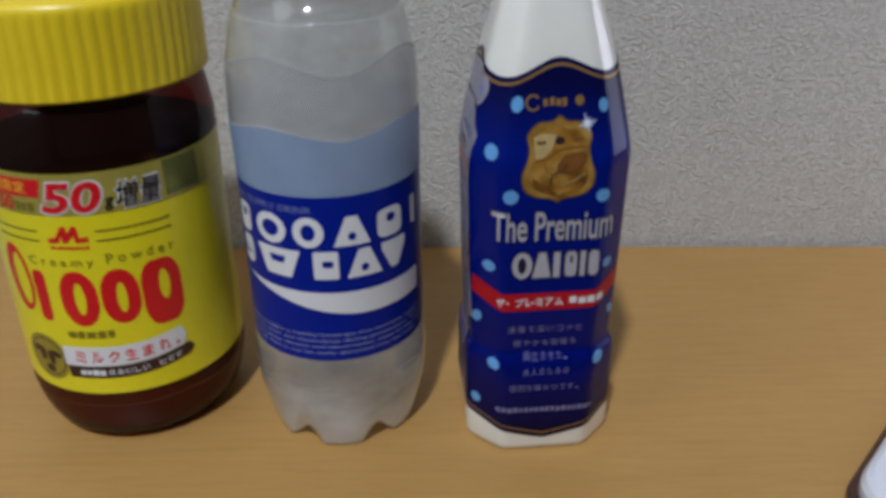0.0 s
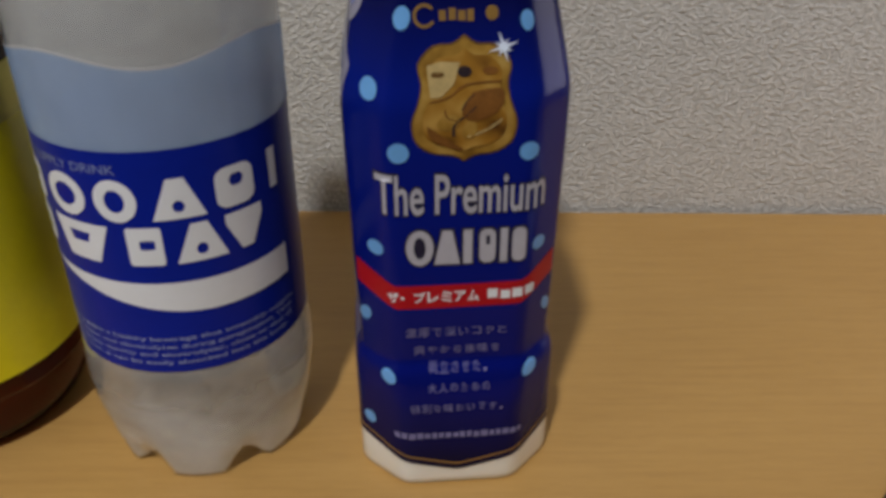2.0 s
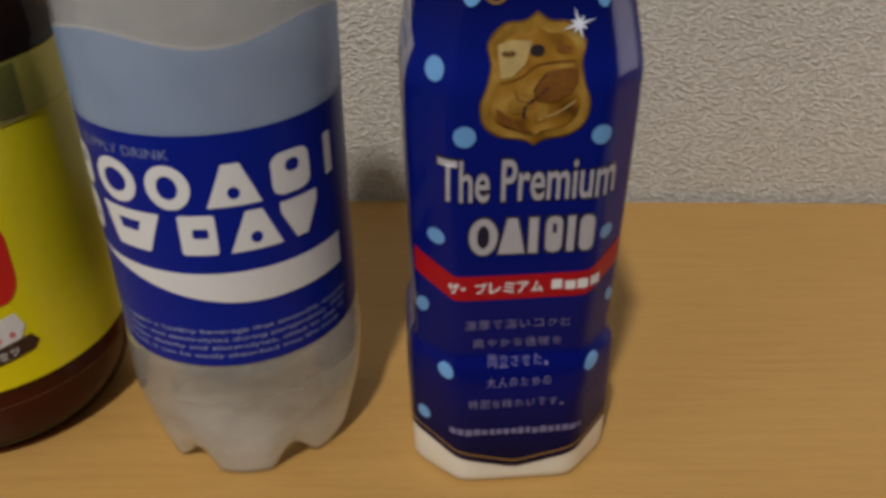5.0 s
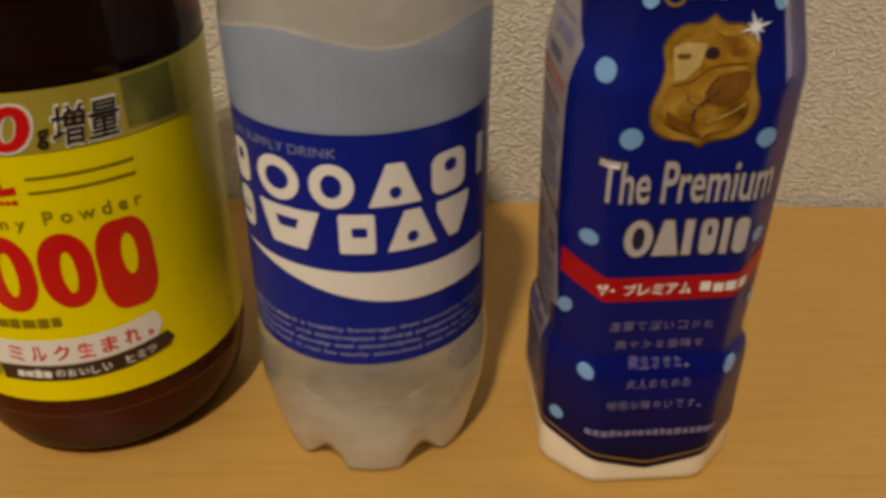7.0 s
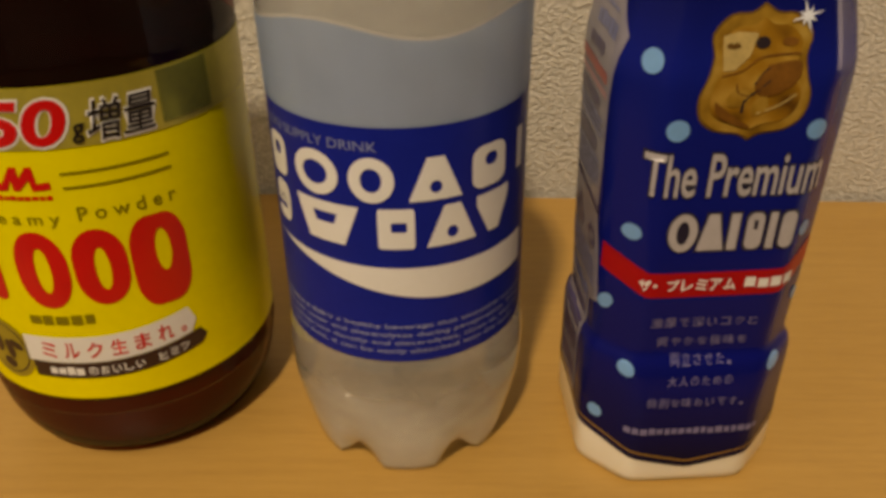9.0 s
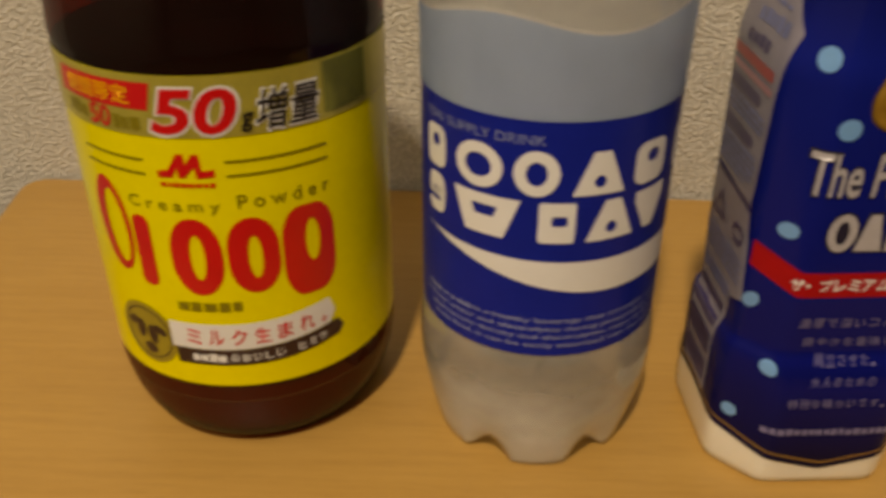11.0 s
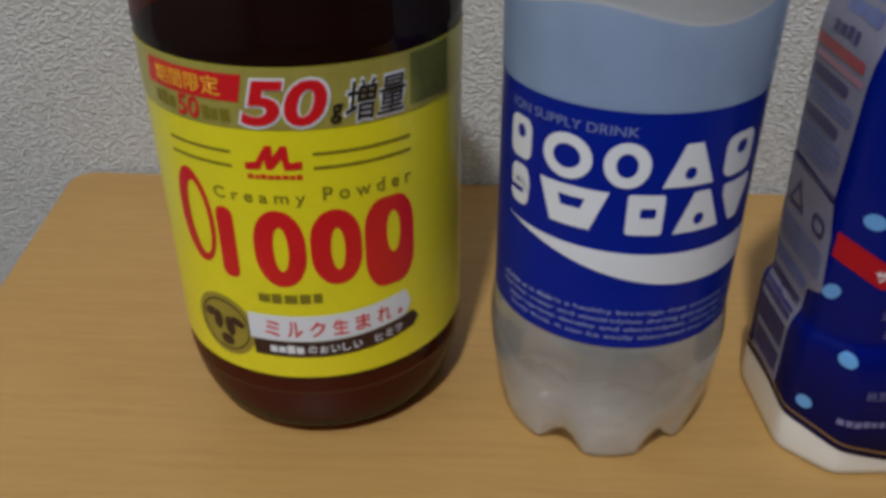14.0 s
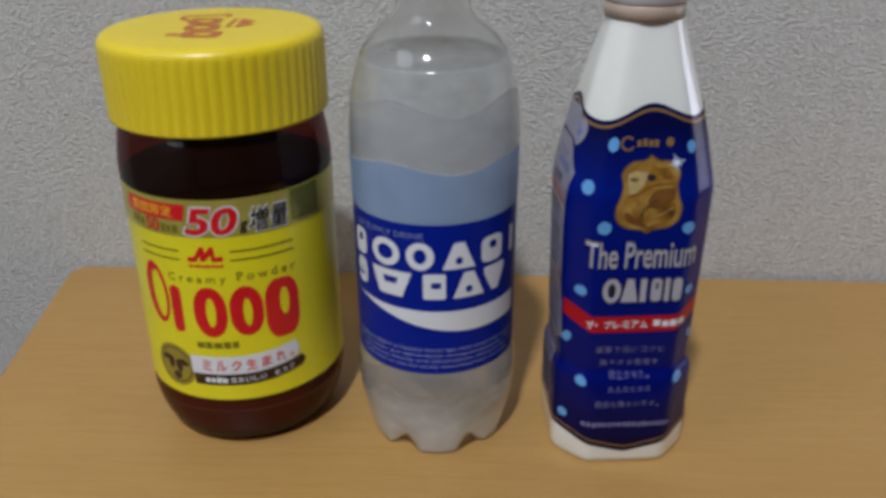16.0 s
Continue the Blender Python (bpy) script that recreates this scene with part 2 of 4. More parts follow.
PET = clear_shell("clear_plastic", (0.98, 0.985, 0.98), 0.035, 1.5, 0.04)
CLEAR = plain("clear_plastic_shoulder", (0.97, 0.975, 0.97), 0.07, vary=0.01)
CLEAR.node_tree.nodes["Principled BSDF"].inputs["Transmission Weight"].default_value = 1.0
CLEAR.node_tree.nodes["Principled BSDF"].inputs["IOR"].default_value = 1.45
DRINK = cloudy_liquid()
POWDER = plain("cream_powder", (0.56, 0.42, 0.30), 0.9, vary=0.1, bump=0.3)
FILM_BLUE = tinted_film("blue_film", (0.32, 0.48, 0.77), 0.42)
FILM_GREY = tinted_film("grey_film", (0.66, 0.67, 0.67), 0.10)
FILM_LINE = tinted_film("grey_line_film", (0.42, 0.45, 0.48), 0.45)
DEVICE_WHITE = plain("white_plastic", (0.70, 0.73, 0.80), 0.3, vary=0.04)
DEVICE_DARK = plain("dark_brown_edge", (0.055, 0.022, 0.014), 0.4)
METAL = plain("grey_painted_steel", (0.35, 0.35, 0.36), 0.45, vary=0.1)


# ---- mesh helpers ----
def finish(name, bm, material, parent=None, label="", smooth=True):
    me = bpy.data.meshes.new(name)
    bm.normal_update()
    for f in bm.faces:
        f.smooth = smooth
    bm.to_mesh(me)
    bm.free()
    if material:
        me.materials.append(material)
    ob = new(name, me)
    if parent:
        ob.parent = parent
    if label:
        ob["label"] = label
    return ob


def part(name, bm, material, parent, label="", smooth=True):
    return finish(name, bm, material, parent, label, smooth)


def thing(name, x, y, z, turn, label, category):
    ob = new(name)
    ob.empty_display_size = 0.02
    ob.matrix_world = pose(x, y, z, 0, 0, turn)
    return tagged(ob, label, category)


def rings(rows, closed=True):
    """A skin through rows of points, each row a loop round the axis."""
    bm = bmesh.new()
    vs = [[bm.verts.new(p) for p in row] for row in rows]
    n = len(rows[0])
    for a, b in zip(vs, vs[1:]):
        for i in range(n if closed else n - 1):
            j = (i + 1) % n
            bm.faces.new((a[i], a[j], b[j], b[i]))
    return bm, vs


def cap_row(bm, row, flip=False):
    mid = sum((v.co for v in row), Vector()) / len(row)
    c = bm.verts.new(mid)
    for i in range(len(row)):
        a, b = row[i], row[(i + 1) % len(row)]
        bm.faces.new((c, b, a) if flip else (c, a, b))


def turned(profile, n=96, wobble=None, bottom=True, top=True):
    """A lathe about z: profile of (radius, height); wobble(angle, radius, height) gives the radius."""
    rows = []
    for r, z in profile:
        row = []
        for i in range(n):
            a = 2 * math.pi * i / n
            q = wobble(a, r, z) if wobble else r
            row.append((q * math.sin(a), -q * math.cos(a), z))
        rows.append(row)
    bm, vs = rings(rows)
    if bottom:
        cap_row(bm, vs[0], True)
    if top:
        cap_row(bm, vs[-1])
    return bm


def smooth_profile(points, steps=6):
    """Catmull-Rom through the given profile points."""
    p = [points[0], *points, points[-1]]
    out = []
    for a, b, c, d in zip(p, p[1:], p[2:], p[3:]):
        for k in range(steps):
            t = k / steps
            out.append(tuple(0.5 * (2 * y + (z - x) * t + (2 * x - 5 * y + 4 * z - w) * t * t + (3 * y - x - 3 * z + w) * t ** 3)
                             for x, y, z, w in zip(a, b, c, d)))
    return out + [points[-1]]


def outline_mesh(loops):
    """A flat filled mesh from closed outlines; an outline inside another is a hole."""
    cu = bpy.data.curves.new("shape", "CURVE")
    cu.dimensions, cu.fill_mode = "2D", "BOTH"
    for loop in loops:
        sp = cu.splines.new("POLY")
        sp.points.add(len(loop) - 1)
        for q, (x, y) in zip(sp.points, loop):
            q.co = (x, y, 0, 1)
        sp.use_cyclic_u = True
    ob = bpy.data.objects.new("shape", cu)
    scene.collection.objects.link(ob)
    me = bpy.data.meshes.new_from_object(ob.evaluated_get(bpy.context.evaluated_depsgraph_get()))
    bm = bmesh.new()
    bm.from_mesh(me)
    bpy.data.objects.remove(ob), bpy.data.curves.remove(cu), bpy.data.meshes.remove(me)
    return bm


def text_mesh(body, x0, x1, y0, y1, shear=0.0, fat=0.0):
    """The words, fitted into a box."""
    cu = bpy.data.curves.new("words", "FONT")
    cu.body, cu.shear, cu.offset, cu.resolution_u = body, shear, fat, 4
    ob = bpy.data.objects.new("words", cu)
    scene.collection.objects.link(ob)
    me = bpy.data.meshes.new_from_object(ob.evaluated_get(bpy.context.evaluated_depsgraph_get()))
    bm = bmesh.new()
    bm.from_mesh(me)
    bpy.data.objects.remove(ob), bpy.data.curves.remove(cu), bpy.data.meshes.remove(me)
    xs, ys = [v.co.x for v in bm.verts], [v.co.y for v in bm.verts]
    ax, ay = min(xs), min(ys)
    sx, sy = (x1 - x0) / (max(xs) - ax), (y1 - y0) / (max(ys) - ay)
    for v in bm.verts:
        v.co = (x0 + (v.co.x - ax) * sx, y0 + (v.co.y - ay) * sy, 0)
    return bm


def wrap(bm, place, step_x, step_y=0.0):
    """Cuts a flat mesh into narrow strips and lays it on a curved surface by place(x, y)."""
    bmesh.ops.remove_doubles(bm, verts=bm.verts[:], dist=1e-6)
    for axis, step in ((0, step_x), (1, step_y)):
        if not step or not bm.verts:
            continue
        vals = [v.co[axis] for v in bm.verts]
        k = math.floor(min(vals) / step) + 1
        while k * step < max(vals):
            co, no = Vector(), Vector()
            co[axis], no[axis] = k * step, 1
            bmesh.ops.bisect_plane(bm, geom=bm.verts[:] + bm.edges[:] + bm.faces[:], plane_co=co, plane_no=no, dist=1e-7)
            k += 1
    for f in bm.faces:
        f.normal_update()
        if f.normal.z < 0:
            f.normal_flip()
    for v in bm.verts:
        v.co = place(v.co.x, v.co.y)
    return bm


def merged(*meshes):
    out = bmesh.new()
    for m in meshes:
        tmp = bpy.data.meshes.new("tmp")
        m.to_mesh(tmp)
        m.free()
        out.from_mesh(tmp)
        bpy.data.meshes.remove(tmp)
    return out


# flat plain shapes, in the label's own coordinates
def box2(x0, x1, y0, y1, slant=0.0):
    return [(x0, y0), (x1, y0), (x1 + slant, y1), (x0 + slant, y1)]


def oval(cx, cy, rx, ry, n=32, tilt=0.0):
    c, s = math.cos(tilt), math.sin(tilt)
    return [(cx + rx * math.cos(a) * c - ry * math.sin(a) * s, cy + rx * math.cos(a) * s + ry * math.sin(a) * c)
            for a in (2 * math.pi * i / n for i in range(n))]


def rounded(x0, x1, y0, y1, r, n=5, ry=None):
    ry = ry or r
    pts = []
    for cx, cy, a0 in ((x1 - r, y1 - ry, 0), (x0 + r, y1 - ry, 90), (x0 + r, y0 + ry, 180), (x1 - r, y0 + ry, 270)):
        for i in range(n + 1):
            a = radians(a0 + 90 * i / n)
            pts.append((cx + r * math.cos(a), cy + ry * math.sin(a)))
    return pts


def stroke(points, width0, width1=None):
    """A ribbon along a line of points, from one width to another."""
    width1 = width0 if width1 is None else width1
    left, right = [], []
    for i, p in enumerate(points):
        a, b = points[max(0, i - 1)], points[min(len(points) - 1, i + 1)]
        d = Vector((b[0] - a[0], b[1] - a[1])).normalized()
        w = (width0 + (width1 - width0) * i / (len(points) - 1)) / 2
        left.append((p[0] - d.y * w, p[1] + d.x * w)), right.append((p[0] + d.y * w, p[1] - d.x * w))
    return left + right[::-1]


def bars(x0, x1, y0, y1, seed, low=1.0, high=2.4, gap=0.5):
    """A row of plain bars in place of words too small to read."""
    rnd, out, x = random.Random(seed), [], x0
    while x < x1 - low * 0.5:
        w = min(rnd.uniform(low, high), x1 - x)
        out.append(box2(x, x + w, y0 + rnd.uniform(0, 0.15) * (y1 - y0), y1 - rnd.uniform(0, 0.2) * (y1 - y0)))
        x += w + gap * rnd.uniform(0.7, 1.3)
    return out


def tiny_words(x0, x1, y0, y1, seed, w=1.05, gap=0.42):
    """Rows of hair-thin bars in groups, in place of a sentence too small to read."""
    rnd, out, x = random.Random(seed), [], x0
    while x < x1:
        for _ in range(rnd.choice((2, 3, 3, 5, 6, 7, 8, 9))):
            if x > x1:
                break
            tall = rnd.random() < 0.3
            out.append(box2(x, x + w, y0, y1 if tall else y0 + 0.72 * (y1 - y0)))
            x += w + gap
        x += 1.4
    return out


# ---- room ----
def slab(name, x0, x1, y0, y1, z0, z1, material):
    bm = bmesh.new()
    bmesh.ops.create_cube(bm, size=1.0)
    for v in bm.verts:
        v.co = ((x0 + x1) / 2 + v.co.x * (x1 - x0), (y0 + y1) / 2 + v.co.y * (y1 - y0), (z0 + z1) / 2 + v.co.z * (z1 - z0))
    return finish(name, bm, material, smooth=False)


FLOOR_Z, CEIL_Z = -0.70, 1.75
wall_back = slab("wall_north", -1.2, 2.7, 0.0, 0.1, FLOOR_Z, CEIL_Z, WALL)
wall_back.matrix_world = pose(0, 0.4345, 0, 0, 0, -1.08)
tagged(wall_back, "off-white wallpapered wall with a coarse woven relief", "wall", kind="structure")
for nm, b in (("wall_south", (-1.2, 2.7, -3.3, -3.2)), ("wall_east", (2.6, 2.7, -3.2, 0.36)), ("wall_west", (-1.2, -1.1, -3.2, 0.454))):
    tagged(slab(nm, *b, FLOOR_Z, CEIL_Z, PLASTER), "plain off-white plaster wall", "wall", kind="structure")
tagged(slab("floor", -1.2, 2.7, -3.3, 0.6, FLOOR_Z - 0.1, FLOOR_Z, FLOORING), "brown wooden floor", "floor", kind="structure")
tagged(slab("ceiling", -1.2, 2.7, -3.3, 0.6, CEIL_Z, CEIL_Z + 0.1, PLASTER), "plain white ceiling", "ceiling", kind="structure")


# ---- table ----
def table():
    t = thing("table", 0.17, 0.30, FLOOR_Z, 0, "light beech laminate table with rounded corners against the wall", "table")

    def back(x):
        return 0.4315 - 0.0188 * x

    corners = [(-0.2400, 0.172), (0.62, 0.172), (0.62, back(0.62)), (-0.2710, back(-0.2710))]
    loop = []
    for i, c in enumerate(corners):
        a, b = Vector(corners[i - 1]), Vector(corners[(i + 1) % 4])
        c = Vector(c)
        r = 0.011
        p, q = c + (a - c).normalized() * r, c + (b - c).normalized() * r
        for k in range(9):
            u = k / 8
            loop.append((1 - u) ** 2 * p + 2 * u * (1 - u) * c + u * u * q)
    mid = sum(loop, Vector((0, 0))) / len(loop)
    rows = []
    for inset, z in ((0.003, -0.024), (0.0, -0.021), (0.0, -0.003), (0.0008, -0.001), (0.003, 0.0)):
        rows.append([((p - (p - mid).normalized() * inset).x - 0.17, (p - (p - mid).normalized() * inset).y - 0.30, z - FLOOR_Z) for p in loop])
    bm, vs = rings(rows)
    bm.faces.new(vs[0][::-1]), bm.faces.new(vs[-1])
    part("tabletop", bm, WOOD, t, smooth=False)
    for x, y in ((-0.21, 0.20), (0.58, 0.20), (0.58, 0.39), (-0.23, 0.40)):
        leg = turned([(0.012, 0.0), (0.014, 0.002), (0.016, 0.3), (0.018, 0.676)], 24)
        bmesh.ops.translate(leg, verts=leg.verts[:], vec=(x - 0.17, y - 0.30, 0))
        part("leg", leg, METAL, t, "grey painted steel leg")


table()


# ---- jar of creamer ----
def creamer_jar():
    jar = thing("creamer_jar", -0.1273, 0.306, 0, 0, "brown glass jar with yellow paper label and ribbed yellow lid", "jar")
    R = 0.0423
    body = smooth_profile([(0.026, 0.0015), (0.0300, 0.0), (0.0345, 0.0013), (0.0382, 0.0055), (0.0408, 0.0125), (0.0421, 0.0205), (R, 0.026), (R, 0.070), (R, 0.112),
                           (R + 0.0003, 0.120), (R - 0.0006, 0.129), (0.0405, 0.135), (0.0385, 0.1395), (0.0380, 0.150)])
    part("glass_body", turned(body, 128, top=False), AMBER, jar, "dark brown amber glass body")
    fill = [(0.022, 0.0030), (0.0316, 0.0022), (0.0368, 0.0060), (0.0397, 0.0125), (0.0410, 0.0205), (0.0412, 0.028), (0.0412, 0.060), (0.0410, 0.078), (0.030, 0.083), (0.012, 0.080)]
    part("powder", turned(smooth_profile(fill, 3), 64), POWDER, jar, "pale cream powder inside the glass")

    def skin(off):
        return lambda deg, mm: Vector(((R + off) * math.sin(radians(deg)), -(R + off) * math.cos(radians(deg)), mm / 1000))

    def decal(name, bm, material, off, parent, label=""):
        return part(name, wrap(bm, skin(off), 3.0), material, parent, label)

    n = 128
    rows = [[skin(0.00012)(360 * i / n, z) for i in range(n)] for z in (27.0, 60, 101, 116)]
    lab = part("label", rings(rows)[0], YELLOW, jar, "glossy yellow paper label with red print")
    rows = [[skin(0.0003)(360 * i / n, z) for i in range(n)] for z in (101, 108, 116)]
    part("foil_strip", rings(rows)[0], FOIL, lab, "dull gold foil strip")
    decal("foil_window", outline_mesh([box2(47, 67, 102.5, 115.4)]), FOIL_DARK, 0.00045, lab)
    # promotional line
    decal("red_tab", outline_mesh([box2(-49, -9.5, 107.6, 114.2, 2)]), RED, 0.00045, lab, "red tab with orange characters")
    decal("tab_lettering", text_mesh("期間限定", -43, -15, 108.6, 113.4, fat=0.02), ORANGE, 0.0006, lab)
    decal("small_line", outline_mesh(bars(-45, -34, 102.8, 106.6, 3, 2.5, 3.5, 0.7) + bars(-23, -13, 102.2, 106.0, 4, 2.5, 3.5, 0.7)), OLIVE, 0.00045, lab)
    decal("small_number", text_mesh("50", -33.5, -24, 102.0, 107.4, 0.1, 0.02), RED, 0.00052, lab)
    decal("number_edge", text_mesh("50", -10.3, 19.3, 101.2, 113.8, 0.2, 0.055), WHITE_INK, 0.00045, lab)
    decal("number", text_mesh("50", -9.3, 18.3, 102.0, 113.2, 0.2, 0.03), RED, 0.0006, lab)
    decal("gram_sign", text_mesh("g", 18.6, 23.0, 102.0, 106.8, 0.2, 0.02), BLACK, 0.0006, lab)
    decal("increase_edge", text_mesh("増量", 22.8, 45.6, 101.3, 112.5, 0.2, 0.03), WHITE_INK, 0.00045, lab)
    decal("increase_lettering", text_mesh("増量", 23.4, 45.0, 102.0, 111.8, 0.2, 0.008), BLACK, 0.0006, lab)
    # pairs of thin lines on both sides of the red mark
    for a, b in ((-41, -14.7), (12.2, 46.5)):
        for z in (94.7, 91.0):
            decal("rule_line", outline_mesh([box2(a, b, z - 0.35, z + 0.35)]), OLIVE, 0.0003, lab)
    mark = [(-10, 90.6), (-10, 92.4), (-6.4, 92.8), (-2.9, 97), (-0.6, 97), (-0.6, 94.2), (2.2, 97), (4.2, 97), (4.6, 92.6), (8.6, 93), (8.6, 91), (2.8, 90.6), (2.2, 93.6), (-1.2, 90.8), (-3.2, 90.8), (-3.4, 93.6), (-5.2, 90.8)]
    decal("red_mark", merged(outline_mesh([mark]), outline_mesh(bars(-9.5, 8.3, 88.2, 89.5, 9, 1.5, 2.5, 0.4))), RED, 0.0003, lab)
    decal("subtitle", merged(text_mesh("C r e a m y", -23.6, 8.6, 80.6, 84.8, fat=0.01), text_mesh("P o w d e r", 14.4, 46.3, 82.0, 85.8, fat=0.01)), OLIVE, 0.0003, lab)
    # large red brand shapes
    for loops in ([oval(-34.0, 74.0, 8.2, 13.6, 40, 0.12), oval(-32.6, 73.6, 4.6, 10.6, 40, 0.12)],
                  [rounded(-24.4, -17.6, 58.2, 79.0, 2.6)],
                  [rounded(-10.8, 7.2, 57.2, 79.6, 8.5, 8, 10), oval(-1.4, 68.4, 2.6, 6.6)],
                  [rounded(8.7, 26.3, 57.4, 79.4, 8.5, 8, 9), oval(18.0, 68.0, 2.4, 6.2)],
                  [rounded(27.4, 47.0, 53.6, 80.0, 7.0, 8, 9), oval(38.4, 69.6, 2.7, 6.2)]):
        decal("brand_shape", outline_mesh(loops), RED, 0.0003, lab)
    decal("small_brand_bar", outline_mesh(bars(-11.6, 11.2, 51.6, 55.0, 12, 3.6, 5.0, 0.8)), OLIVE, 0.0003, lab)
    # round emblem and ribbon
    decal("round_emblem", outline_mesh([oval(-28.5, 41.0, 13.6, 9.9, 40)]), EMBLEM, 0.0003, lab, "olive gold round emblem")
    decal("emblem_rim", outline_mesh([oval(-28.5, 41.0, 11.4, 8.3, 40), oval(-28.5, 41.0, 10.8, 7.8, 40)]), BROWN_INK, 0.00042, lab)
    for loop in (oval(-35.2, 43.6, 3.0, 1.5, 20, 0.3), oval(-22.0, 43.0, 3.0, 1.4, 20, -0.3), oval(-31.4, 41.8, 2.3, 3.2, 20, -0.2),
                 oval(-25.8, 41.0, 2.2, 3.2, 20, 0.2), oval(-28.0, 36.0, 3.2, 1.9, 20)):
        decal("emblem_blot", outline_mesh([loop]), BROWN_INK, 0.00042, lab)

    def ribbon(x0, x1, lo, hi, end):
        up, k = [], 24
        for i in range(k + 1):
            x = x0 + (x1 - x0) * i / k
            up.append((x, hi + end * max(0, (i / k - 0.4) / 0.6) ** 2))
        down = [(x, y - (hi - lo)) for x, y in up]
        return [*up, (x1 + 2.5, up[-1][1] - (hi - lo) * 0.55), *down[::-1]]
    decal("white_ribbon", outline_mesh([ribbon(-17, 42.5, 39.6, 47.9, 2.4)]), WHITE_INK, 0.00042, lab, "white ribbon with red characters")
    decal("dark_ribbon", outline_mesh([ribbon(-15.8, 46.0, 34.3, 39.4, 2.8)]), BROWN_INK, 0.00036, lab)
    for i, ch in enumerate("ミルク生まれ"):
        x = -10.6 + i * 8.2
        up = 2.2 * max(0, (i / 6 - 0.35) / 0.65) ** 2
        decal("ribbon_lettering", text_mesh(ch, x, x + 5.6, 41.2 + up, 46.2 + up, fat=0.015), RED, 0.00055, lab)
    decal("ribbon_lettering", outline_mesh([oval(39.8, 44.0, 1.0, 0.9, 16), oval(39.8, 44.0, 0.5, 0.45, 16)]), RED, 0.00055, lab)
    rows = []
    for i, b in enumerate(bars(-9.5, 3.6, 35.4, 38.2, 21, 2.6, 3.0, 0.5)):
        up = 2.6 * max(0, ((b[0][0] + 15.8) / 61 - 0.4) / 0.6) ** 2
        rows.append([(x, y + up) for x, y in b])
    for b in rows:
        decal("ribbon_bar", outline_mesh([b]), WHITE_INK, 0.0005, lab)
    for i, ch in enumerate("のおいしい ヒミツ"):
        x = 4.6 + i * 4.1
        up = 2.6 * max(0, ((x + 15.8) / 61 - 0.4) / 0.6) ** 2
        if ch != " ":
            decal("ribbon_text", text_mesh(ch, x, x + 3.1, 35.5 + up, 38.1 + up, fat=0.02), WHITE_INK, 0.0005, lab)

    # ribbed lid
    ribs = 60

    def ribbed(a, r, z):
        depth = 0.00045 * min(1.0, max(0.0, (0.1690 - z) / 0.003)) if z > 0.1405 else 0.0
        return r - depth * (0.5 + 0.5 * math.cos(ribs * a)) ** 2.5
    prof = [(0.0420, 0.1398), (0.0428, 0.1400), (0.0429, 0.1408), (0.0429, 0.1520), (0.0430, 0.1640), (0.0430, 0.1660), (0.0429, 0.1675), (0.0426, 0.1687), (0.0420, 0.1698),
            (0.0411, 0.1706), (0.0400, 0.1711), (0.0385, 0.1713), (0.025, 0.1713), (0.010, 0.1713)]
    lid = part("lid", turned(prof, ribs * 6, ribbed, bottom=False), YELLOW_CAP, jar, "yellow ribbed plastic screw lid")
    def on_lid(x, y):
        return Vector((x / 1000, y / 1000, 0.17145))
    hook = smooth_profile([(-11.5, 9.5), (-15.5, 13.5), (-14.5, 19.0), (-6.0, 20.5), (0.5, 22.5), (2.2, 18.0)], 4)
    emb = merged(outline_mesh([stroke(hook, 2.2, 2.6)]),
                 outline_mesh([rounded(-11.5, 1.6, 3.6, 14.6, 3.2), oval(-5.0, 9.4, 3.2, 2.4, 16)]),
                 outline_mesh([rounded(-9.5, 3.8, -8.6, 2.6, 3.2), oval(-3.2, -3.0, 3.4, 2.4, 16)]),
                 outline_mesh([rounded(-7.0, 8.0, -21.0, -10.0, 3.0), oval(0.8, -15.2, 3.6, 2.2, 16)]),
                 outline_mesh([box2(-12.5, -7.4, -18.0, -14.6)]),
                 outline_mesh([box2(5.6, 7.4, -2.0, 14.0)]),
                 outline_mesh([[(9.5, -2.4), (9.0, 13.6), (15.4, 9.4), (12.4, 6.0), (16.6, 3.0)]]))
    part("lid_emblem", wrap(emb, on_lid, 3.0, 3.0), plain("worn_red_ink", (0.50, 0.12, 0.02), 0.4, vary=0.3, scale=300), lid, "faded red print on the lid")


creamer_jar()


